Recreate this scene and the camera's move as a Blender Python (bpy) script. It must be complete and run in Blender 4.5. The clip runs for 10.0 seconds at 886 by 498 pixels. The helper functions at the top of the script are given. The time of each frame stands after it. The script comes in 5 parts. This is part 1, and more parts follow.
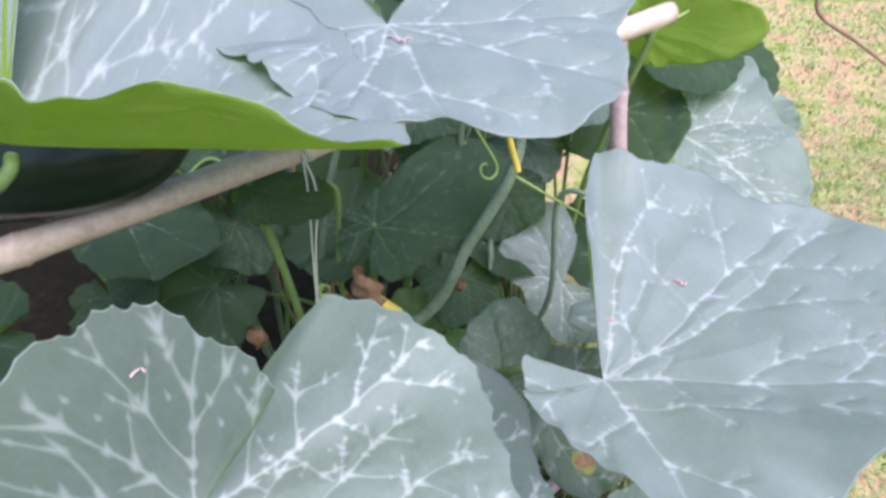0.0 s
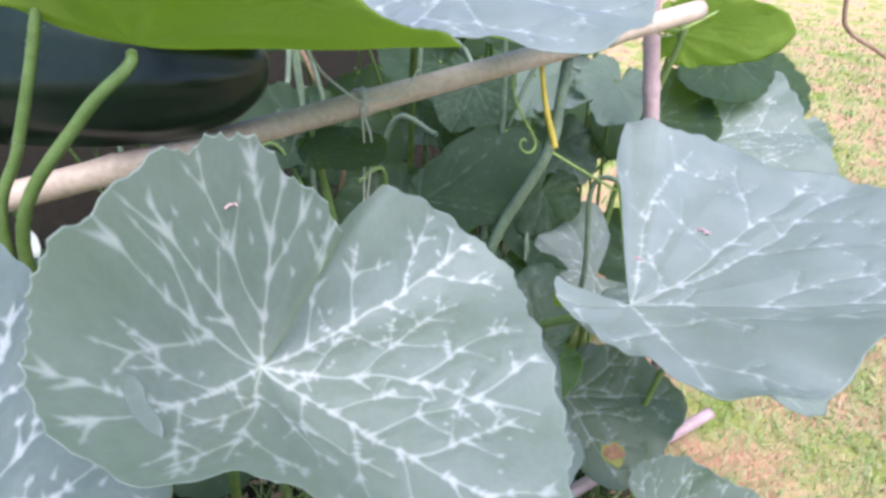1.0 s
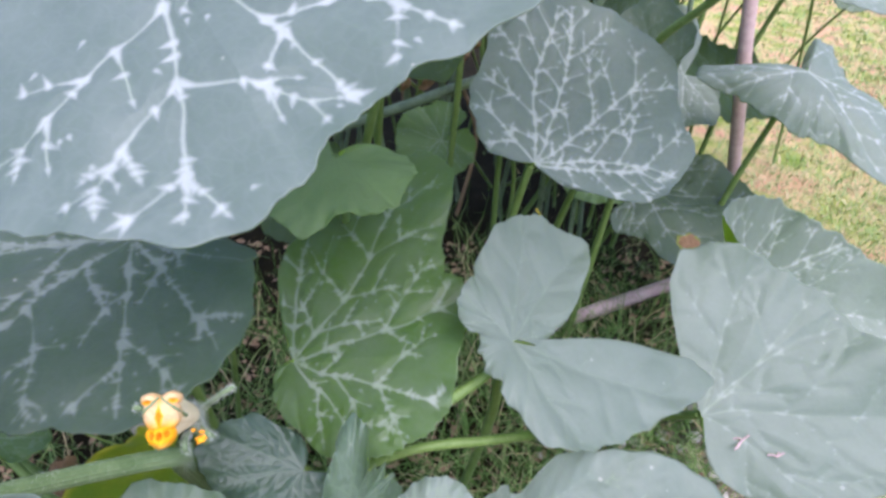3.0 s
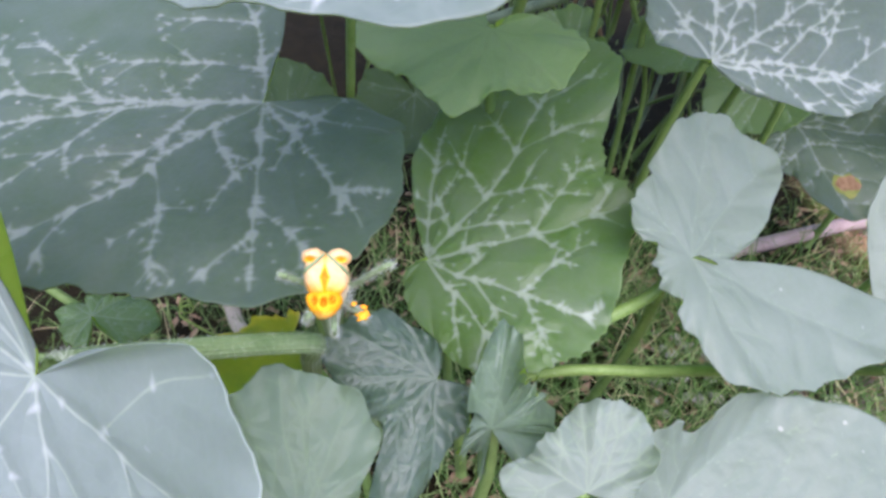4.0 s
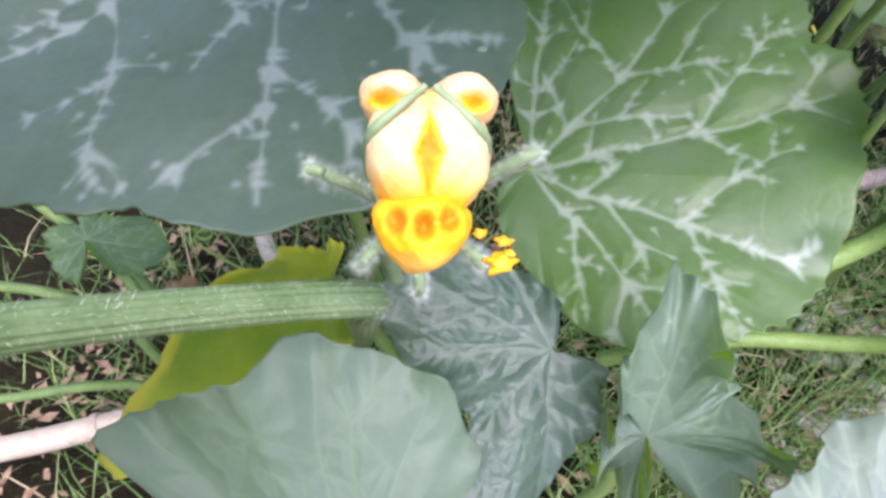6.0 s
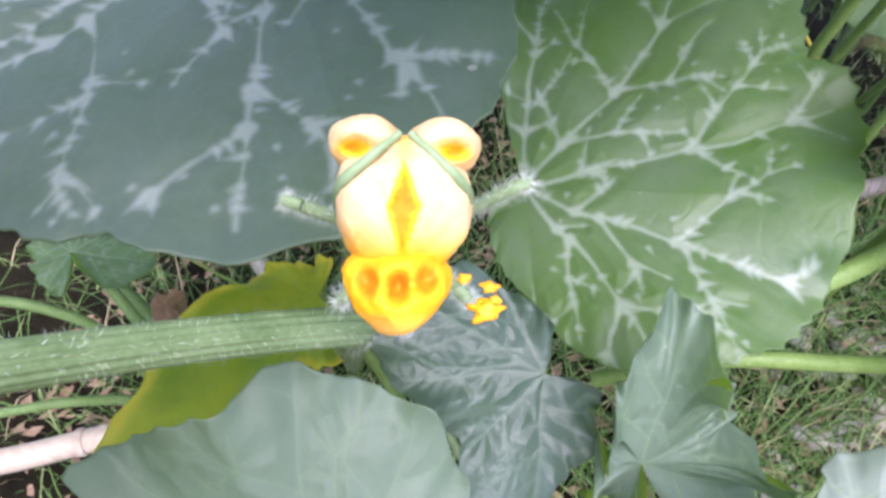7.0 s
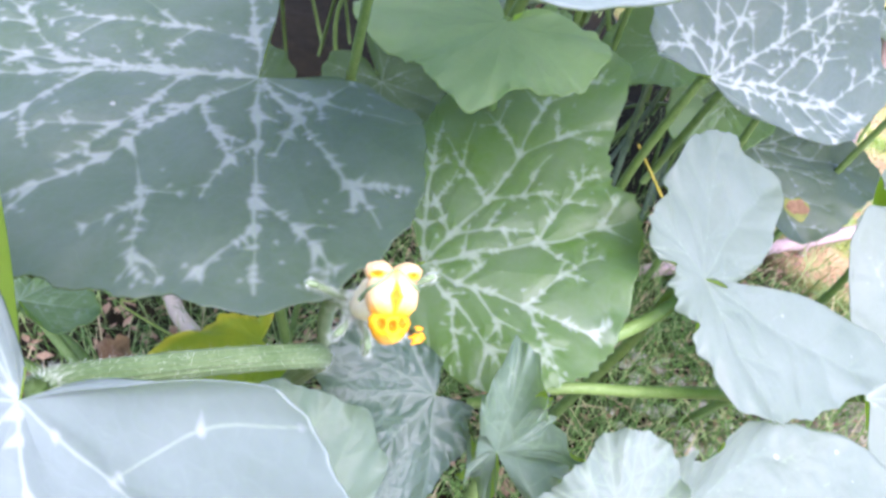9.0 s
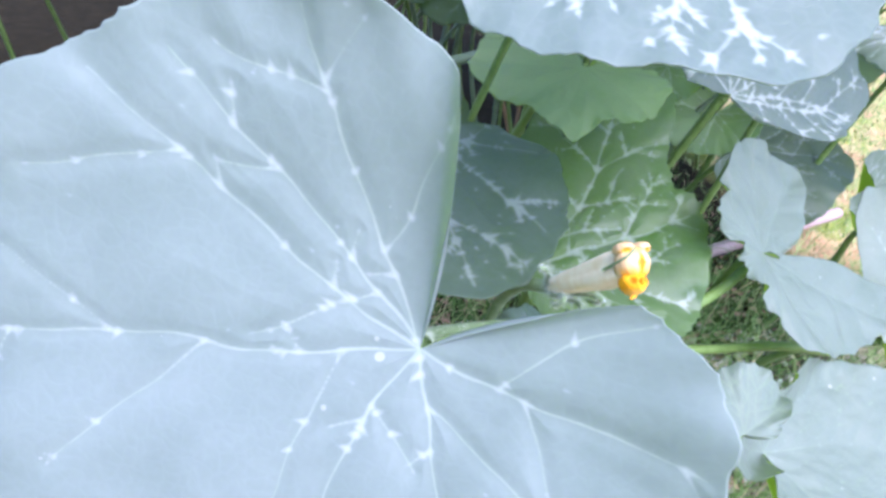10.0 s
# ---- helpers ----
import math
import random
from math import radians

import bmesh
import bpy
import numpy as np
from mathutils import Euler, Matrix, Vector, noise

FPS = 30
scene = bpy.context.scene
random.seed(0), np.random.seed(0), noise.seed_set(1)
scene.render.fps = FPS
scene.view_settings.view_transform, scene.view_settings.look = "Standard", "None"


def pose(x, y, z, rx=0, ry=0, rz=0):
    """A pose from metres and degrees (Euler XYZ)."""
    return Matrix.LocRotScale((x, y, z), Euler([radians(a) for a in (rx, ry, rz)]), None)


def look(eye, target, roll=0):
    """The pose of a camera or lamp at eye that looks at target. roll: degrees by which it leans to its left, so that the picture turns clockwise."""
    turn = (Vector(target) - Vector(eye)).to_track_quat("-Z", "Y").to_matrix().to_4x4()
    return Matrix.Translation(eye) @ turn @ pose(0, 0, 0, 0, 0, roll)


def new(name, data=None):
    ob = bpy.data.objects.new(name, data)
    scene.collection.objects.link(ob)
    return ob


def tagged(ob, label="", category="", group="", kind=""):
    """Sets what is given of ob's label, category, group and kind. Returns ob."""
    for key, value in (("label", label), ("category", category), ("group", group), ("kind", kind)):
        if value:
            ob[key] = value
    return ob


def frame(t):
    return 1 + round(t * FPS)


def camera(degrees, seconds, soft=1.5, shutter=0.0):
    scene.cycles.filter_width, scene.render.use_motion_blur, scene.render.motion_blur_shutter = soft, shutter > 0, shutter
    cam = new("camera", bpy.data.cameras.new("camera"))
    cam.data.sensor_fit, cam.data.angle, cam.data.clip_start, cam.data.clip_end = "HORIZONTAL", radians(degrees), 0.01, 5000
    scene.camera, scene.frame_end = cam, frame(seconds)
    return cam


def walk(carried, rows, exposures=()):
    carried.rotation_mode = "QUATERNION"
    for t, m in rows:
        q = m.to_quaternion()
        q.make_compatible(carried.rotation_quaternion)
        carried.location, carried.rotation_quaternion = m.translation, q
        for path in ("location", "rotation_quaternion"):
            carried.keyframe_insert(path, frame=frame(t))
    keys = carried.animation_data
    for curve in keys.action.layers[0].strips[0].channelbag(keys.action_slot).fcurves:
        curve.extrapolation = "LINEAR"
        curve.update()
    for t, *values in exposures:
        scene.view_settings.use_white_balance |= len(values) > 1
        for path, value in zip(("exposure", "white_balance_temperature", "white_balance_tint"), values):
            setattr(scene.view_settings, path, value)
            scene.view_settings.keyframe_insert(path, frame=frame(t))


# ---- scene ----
cam = camera(69.0, 10.0, soft=3.1)
PATH = [
    (0, (0.0046, -0.0110, 1.0529), (-0.0045, 1.1966, 0.1631), 0.06),
    (0.5, (0.0126, -0.0736, 1.0149), (-0.0868, 1.1685, 0.1798), 0.29),
    (1, (0.0011, -0.1144, 0.9951), (-0.0897, 1.1619, 0.2123), 0.21),
    (1.5, (-0.0179, -0.1942, 0.9455), (-0.1063, 1.1043, 0.1998), 0.06),
    (2, (-0.0198, -0.2622, 0.8925), (-0.0726, 1.0556, 0.1778), -0.29),
    (2.5, (-0.0303, -0.3040, 0.8440), (-0.0720, 0.9887, 0.0842), 1.01),
    (3, (-0.0862, -0.3176, 0.7622), (-0.2133, 0.9054, -0.0970), 3.39),
    (3.2, (-0.1081, -0.3163, 0.7396), (-0.2668, 0.8861, -0.1429), 4.14),
    (4.3, (-0.1640, -0.2738, 0.6607), (-0.4530, 0.8072, -0.3382), 3.38),
    (4.5, (-0.1765, -0.2578, 0.6393), (-0.4690, 0.8071, -0.3758), 3.56),
    (5, (-0.1910, -0.2266, 0.5930), (-0.4876, 0.7826, -0.4764), 2.54),
    (5.5, (-0.2061, -0.2088, 0.5751), (-0.5269, 0.7664, -0.5185), 1.64),
    (7, (-0.2104, -0.1870, 0.5728), (-0.5212, 0.8027, -0.5107), 2.23),
    (7.5, (-0.2087, -0.1914, 0.5776), (-0.5124, 0.7992, -0.5071), 2.81),
    (8, (-0.2072, -0.1934, 0.5804), (-0.5075, 0.7976, -0.5048), 2.99),
    (8.5, (-0.2039, -0.2298, 0.6219), (-0.4765, 0.8112, -0.4232), 7.08),
    (9, (-0.2087, -0.2762, 0.6643), (-0.2995, 0.8680, -0.3014), 12.94),
    (9.5, (-0.2575, -0.3496, 0.7087), (-0.3079, 0.8285, -0.2184), 10.00),
    (10, (-0.3190, -0.3926, 0.7063), (-0.3495, 0.7965, -0.2075), 9.62),
]
walk(cam, [(t, look(eye, target, roll)) for t, eye, target, roll in PATH],
     exposures=[(0, 1.2, 6000, 26), (0.5, 1.3, 6000, 25), (2.5, 1.13, 5980, 26), (3.0, 1.2, 6030, 27), (4.5, 1.6, 6200, 29), (5.5, 1.78, 6230, 31), (8.0, 1.84, 6080, 33), (8.5, 2.08, 6080, 36), (9.0, 2.1, 5930, 34), (9.5, 1.98, 5780, 31), (10.0, 1.78, 5600, 28)])
# ---- light ----
world = bpy.data.worlds.new("sky")
scene.world = world
world.use_nodes = True
wn = world.node_tree.nodes
sky = wn.new("ShaderNodeTexSky")
sky.sky_type = "NISHITA"
sky.sun_disc = False
sky.sun_elevation = radians(68)
sky.sun_rotation = radians(130)
world.node_tree.links.new(sky.outputs[0], wn["Background"].inputs[0])
wn["Background"].inputs[1].default_value = 0.12
sun = new("sun", bpy.data.lights.new("sun", "SUN"))
sun.data.energy = 2.7
sun.data.angle = radians(55)
sun.data.color = (1.0, 0.97, 0.94)
sun.matrix_world = look((0.4, -0.75, 1.4), (0, 0, 0))


# ---- materials ----
def material(name, rough=0.6, spec=0.3):
    m = bpy.data.materials.new(name)
    m.use_nodes = True
    b = m.node_tree.nodes["Principled BSDF"]
    b.inputs["Roughness"].default_value = rough
    b.inputs["Specular IOR Level"].default_value = spec
    return m, m.node_tree, b


def node(tree, kind, **values):
    n = tree.nodes.new("ShaderNode" + kind)
    for key, value in values.items():
        n.inputs[key.replace("_", " ")].default_value = value
    return n


def noise_of(tree, scale, detail=4.0, rough=0.55, coord=None):
    n = node(tree, "TexNoise", Scale=scale, Detail=detail, Roughness=rough)
    if coord is None:
        coord = node(tree, "TexCoord").outputs["Object"]
    tree.links.new(coord, n.inputs["Vector"])
    return n.outputs["Fac"]


def ramp(tree, fac, stops):
    r = tree.nodes.new("ShaderNodeValToRGB")
    while len(r.color_ramp.elements) < len(stops):
        r.color_ramp.elements.new(0.5)
    for e, (at, colour) in zip(r.color_ramp.elements, stops):
        e.position, e.color = at, (*colour, 1)
    tree.links.new(fac, r.inputs[0])
    return r.outputs[0]


def mixed(tree, fac, a, b):
    m = tree.nodes.new("ShaderNodeMix")
    m.data_type = "RGBA"
    for value, socket in ((fac, m.inputs[0]), (a, m.inputs[6]), (b, m.inputs[7])):
        if isinstance(value, (int, float)):
            socket.default_value = value
        elif isinstance(value, tuple):
            socket.default_value = (*value, 1)
        else:
            tree.links.new(value, socket)
    return m.outputs[2]


def bump(tree, b, height, strength=0.3, distance=0.002):
    n = node(tree, "Bump", Strength=strength, Distance=distance)
    tree.links.new(height, n.inputs["Height"])
    tree.links.new(n.outputs[0], b.inputs["Normal"])


def math_of(tree, operation, a, b=0.5, c=0.5):
    n = tree.nodes.new("ShaderNodeMath")
    n.operation = operation
    for value, socket in zip((a, b, c), n.inputs):
        if isinstance(value, (int, float)):
            socket.default_value = value
        else:
            tree.links.new(value, socket)
    return n.outputs[0]


def simple(name, dark, light, scale=30.0, rough=0.6, spec=0.3, relief=0.25, thin=0.0):
    """A material that varies between two colours at two scales."""
    m, tree, b = material(name, rough, spec)
    f = math_of(tree, "MULTIPLY_ADD", noise_of(tree, scale), 0.6, math_of(tree, "MULTIPLY", noise_of(tree, scale * 8), 0.4))
    tree.links.new(ramp(tree, f, [(0.3, dark), (0.7, light)]), b.inputs["Base Color"])
    bump(tree, b, f, relief)
    return m


def leaf_material(name, dark, light, mark, marks, glow, rough=0.5, crinkle=0.22, side=0, spec=0.35, margin=None):
    """A blade's skin. marks: how far the pale marks spread from the veins, in metres; glow: the share of light let through."""
    m, tree, b = material(name, rough, spec)
    vein = node(tree, "Attribute")
    vein.attribute_name = "vein"
    rib = node(tree, "Attribute")
    rib.attribute_name = "rib"
    uv = node(tree, "Attribute")
    uv.attribute_name = "flat"
    fine = noise_of(tree, 260.0, 3.0, 0.6, uv.outputs["Vector"])
    broad = noise_of(tree, 22.0, 4.0, 0.6, uv.outputs["Vector"])
    base = ramp(tree, math_of(tree, "MULTIPLY_ADD", broad, 0.75, math_of(tree, "MULTIPLY", fine, 0.25)), [(0.3, dark), (0.7, light)])
    edge = math_of(tree, "MULTIPLY_ADD", math_of(tree, "SUBTRACT", fine, 0.5), 0.0012, vein.outputs["Fac"])
    spread = math_of(tree, "MULTIPLY_ADD", broad, 0.6, 0.7)
    cut = math_of(tree, "DIVIDE", math_of(tree, "SUBTRACT", math_of(tree, "MULTIPLY", spread, marks), edge), 0.0023)
    cut.node.use_clamp = True
    base = mixed(tree, math_of(tree, "MULTIPLY", cut, math_of(tree, "MULTIPLY_ADD", broad, 0.7, 0.45)), base, mark)
    line = math_of(tree, "DIVIDE", math_of(tree, "SUBTRACT", 0.0006, rib.outputs["Fac"]), 0.0008)
    line.node.use_clamp = True
    base = mixed(tree, math_of(tree, "MULTIPLY", line, 0.55), base, (0.74 * mark[0], 0.88 * mark[1], 0.58 * mark[2]) if side == 0 else light)
    if side == 0:
        cells = node(tree, "TexVoronoi", Scale=55.0)
        tree.links.new(uv.outputs["Vector"], cells.inputs["Vector"])
        grain = math_of(tree, "DIVIDE", math_of(tree, "SUBTRACT", math_of(tree, "MULTIPLY_ADD", noise_of(tree, 40.0, 1, 0.5, uv.outputs["Vector"]), 0.55, -0.27), cells.outputs["Distance"]), 0.02)
        grain.node.use_clamp = True
        base = mixed(tree, math_of(tree, "MULTIPLY", grain, 0.32), base, (0.62, 0.62, 0.56))
    net = node(tree, "TexVoronoi", Scale=120.0)
    net.feature = "DISTANCE_TO_EDGE"
    bent = tree.nodes.new("ShaderNodeVectorMath")
    bent.operation = "MULTIPLY_ADD"
    warp = node(tree, "TexNoise", Scale=60.0)
    tree.links.new(uv.outputs["Vector"], warp.inputs["Vector"])
    tree.links.new(warp.outputs["Color"], bent.inputs[0])
    bent.inputs[1].default_value = (0.012, 0.012, 0)
    tree.links.new(uv.outputs["Vector"], bent.inputs[2])
    tree.links.new(bent.outputs[0], net.inputs["Vector"])
    mesh_lines = math_of(tree, "SUBTRACT", 1.0, math_of(tree, "MULTIPLY", net.outputs["Distance"], 7.0))
    mesh_lines.node.use_clamp = True
    base = mixed(tree, math_of(tree, "MULTIPLY", mesh_lines, 0.08 if crinkle > 0.5 else 0.035), base, mark)
    if margin:
        rim = node(tree, "Attribute")
        rim.attribute_name = "margin"
        old = math_of(tree, "MULTIPLY_ADD", math_of(tree, "MULTIPLY_ADD", broad, 0.35, rim.outputs["Fac"]), 9.0, -9.1)
        old.node.use_clamp = True
        base = mixed(tree, old, base, margin)
    tree.links.new(base, b.inputs["Base Color"])
    ridge = math_of(tree, "DIVIDE", rib.outputs["Fac"], 0.006)
    ridge.node.use_clamp = True
    bump(tree, b, math_of(tree, "MULTIPLY_ADD", ridge, -1.0 if side else 0.7, math_of(tree, "MULTIPLY_ADD", fine, 0.3, math_of(tree, "MULTIPLY", mesh_lines, 0.3 if side else -0.22 if crinkle > 0.5 else -0.12))), crinkle, 0.003)
    through_light = node(tree, "BsdfTranslucent")
    tree.links.new(mixed(tree, 0.8, base, (0.62, 0.85, 0.13)), through_light.inputs[0])
    mix = node(tree, "MixShader", Fac=glow)
    tree.links.new(b.outputs[0], mix.inputs[1])
    tree.links.new(through_light.outputs[0], mix.inputs[2])
    tree.links.new(mix.outputs[0], tree.nodes["Material Output"].inputs[0])
    return m


SKINS = {
    "silver": leaf_material("silver_leaf", (0.150, 0.195, 0.165), (0.21, 0.25, 0.228), (0.52, 0.555, 0.54), 0.0008, 0.25),
    "bold": leaf_material("bold_leaf", (0.105, 0.143, 0.132), (0.152, 0.190, 0.182), (0.46, 0.495, 0.485), 0.0010, 0.25),
    "faint": leaf_material("faint_leaf", (0.185, 0.225, 0.208), (0.25, 0.288, 0.272), (0.50, 0.53, 0.515), 0.0006, 0.25),
    "plain": leaf_material("plain_leaf", (0.126, 0.165, 0.138), (0.175, 0.212, 0.188), (0.31, 0.35, 0.325), -0.0003, 0.25),
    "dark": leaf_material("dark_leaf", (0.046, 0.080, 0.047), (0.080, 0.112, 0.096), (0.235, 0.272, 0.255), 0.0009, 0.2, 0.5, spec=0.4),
    "green": leaf_material("green_leaf", (0.084, 0.156, 0.066), (0.130, 0.208, 0.116), (0.40, 0.46, 0.39), 0.0009, 0.42),
    "fresh": leaf_material("fresh_green_leaf", (0.055, 0.128, 0.022), (0.112, 0.160, 0.106), (0.35, 0.40, 0.36), 0.0009, 0.36, 0.40, spec=0.55),
    # leaf skin darkened: the inner plants' shade is put into its colour
    "shade_dark": leaf_material("shade_dark_leaf", (0.022, 0.044, 0.026), (0.044, 0.072, 0.046), (0.17, 0.215, 0.18), 0.0006, 0.25, 0.65, spec=0.12),
    "blue": leaf_material("blue_green_leaf", (0.155, 0.195, 0.188), (0.205, 0.246, 0.242), (0.44, 0.475, 0.47), 0.0002, 0.25, 0.5, 0.12),
    "soft": leaf_material("soft_leaf", (0.092, 0.138, 0.102), (0.13, 0.18, 0.138), (0.23, 0.285, 0.24), -0.0008, 0.25),
    "lime": leaf_material("light_green_leaf", (0.18, 0.26, 0.135), (0.24, 0.325, 0.19), (0.36, 0.43, 0.31), -0.0006, 0.45),
    "frill": leaf_material("frilled_leaf", (0.08, 0.13, 0.095), (0.13, 0.18, 0.145), (0.28, 0.34, 0.30), 0.0, 0.25, 0.45),
    "gloss": leaf_material("young_leaf", (0.030, 0.062, 0.042), (0.068, 0.105, 0.090), (0.15, 0.20, 0.185), -0.0004, 0.15, 0.42, 0.4, spec=0.45),
    "yellow": leaf_material("yellowing_leaf", (0.14, 0.24, 0.02), (0.42, 0.42, 0.03), (0.35, 0.42, 0.12), -0.002, 0.45, margin=(0.62, 0.50, 0.05)),
}
UNDER = leaf_material("leaf_underside", (0.27, 0.38, 0.06), (0.38, 0.48, 0.11), (0.48, 0.60, 0.24), -0.004, 0.7, 0.6, 0.4, 1)
STALK = simple("green_stalk", (0.09, 0.16, 0.035), (0.18, 0.27, 0.085), 60, 0.5)
PALE_STALK = simple("pale_stalk", (0.11, 0.175, 0.08), (0.21, 0.285, 0.15), 80, 0.5)
RIBBED_STALK = simple("ribbed_stalk", (0.070, 0.125, 0.045), (0.165, 0.235, 0.115), 70, 0.45)
CANE = simple("weathered_cane", (0.36, 0.28, 0.20), (0.60, 0.50, 0.38), 18, 0.55)
PINK_CANE = simple("bare_stake", (0.36, 0.25, 0.24), (0.55, 0.42, 0.40), 14, 0.5)
HAIR = simple("plant_hairs", (0.52, 0.58, 0.52), (0.74, 0.78, 0.72), 30, 0.6)
RIND = simple("squash_rind", (0.005, 0.012, 0.006), (0.011, 0.023, 0.011), 14, 0.30, 0.4, 0.05)


# ---- helpers of this scene ----
def mesh_of(name, bm, mat, smooth=True):
    me = bpy.data.meshes.new(name)
    bm.to_mesh(me)
    bm.free()
    for m in mat if isinstance(mat, (list, tuple)) else [mat]:
        me.materials.append(m)
    if smooth:
        me.polygons.foreach_set("use_smooth", [True] * len(me.polygons))
    return me


def part(name, bm, mat, parent, label=""):
    ob = new(name, mesh_of(name, bm, mat))
    ob.parent = parent
    if label:
        tagged(ob, label)
    return ob


def smooth_line(points, steps=10):
    """A Catmull-Rom line through the points."""
    pts = [Vector(p) for p in points]
    pts = [2 * pts[0] - pts[1], *pts, 2 * pts[-1] - pts[-2]]
    out = []
    for a, b, c, d in zip(pts, pts[1:], pts[2:], pts[3:]):
        for k in range(steps):
            t = k / steps
            out.append(0.5 * (2 * b + (c - a) * t + (2 * a - 5 * b + 4 * c - d) * t * t + (3 * b - a - 3 * c + d) * t**3))
    return [*out, pts[-2]]


def tube(bm, line, radii, sides=10, rib=0.0, ribs=5, cap=True):
    """A tube along a line, with its radius at each point; rib: how deep its lengthwise ribs are."""
    rings, up = [], Vector((0.3, 0.2, 1)).normalized()
    for k, p in enumerate(line):
        d = (line[min(k + 1, len(line) - 1)] - line[max(k - 1, 0)]).normalized()
        x = d.cross(up)
        x = x.normalized() if x.length > 1e-4 else d.orthogonal().normalized()
        y = d.cross(x)
        up = -y if (-y).dot(up) > 0 else y
        r = radii[k] if isinstance(radii, (list, tuple)) else radii
        ring = []
        for n in range(sides):
            a = 2 * math.pi * n / sides
            rr = r * (1 + rib * math.cos(ribs * a))
            ring.append(bm.verts.new(p + x * (rr * math.cos(a)) + y * (rr * math.sin(a))))
        rings.append(ring)
    for a, b in zip(rings, rings[1:]):
        for n in range(sides):
            bm.faces.new((a[n], a[(n + 1) % sides], b[(n + 1) % sides], b[n]))
    if cap:
        bm.faces.new(rings[0])
        bm.faces.new(rings[-1][::-1])
    return rings


def blend_radii(r0, r1, count, bulge=0.0):
    return [r0 + (r1 - r0) * k / (count - 1) + bulge * math.sin(math.pi * k / (count - 1)) for k in range(count)]


def fuzz(bm, line, radius, count, length, thick, seed):
    """Short hairs that stand out from a line."""
    rng = random.Random(seed)
    for _ in range(count):
        k = rng.randrange(len(line) - 1)
        p = line[k].lerp(line[k + 1], rng.random())
        d = (line[k + 1] - line[k]).normalized()
        side = d.orthogonal().normalized()
        side.rotate(Matrix.Rotation(rng.uniform(0, 6.28), 3, d))
        tip = p + side * (radius + length * rng.uniform(0.4, 1)) + d * rng.uniform(-0.4, 0.4) * length
        root = p + side * radius * 0.9
        w = d * thick
        u = side.cross(d) * thick
        a, b, c, e = (bm.verts.new(root + x) for x in (w, -w * 0.5 + u, -w * 0.5 - u, Vector()))
        t = bm.verts.new(tip)
        bm.faces.new((a, b, t))
        bm.faces.new((b, c, t))
        bm.faces.new((c, a, t))
        bm.verts.remove(e)


ANGLES = np.radians([-180, -160, -130, -100, -70, -35, 0, 35, 70, 100, 130, 160, 180])


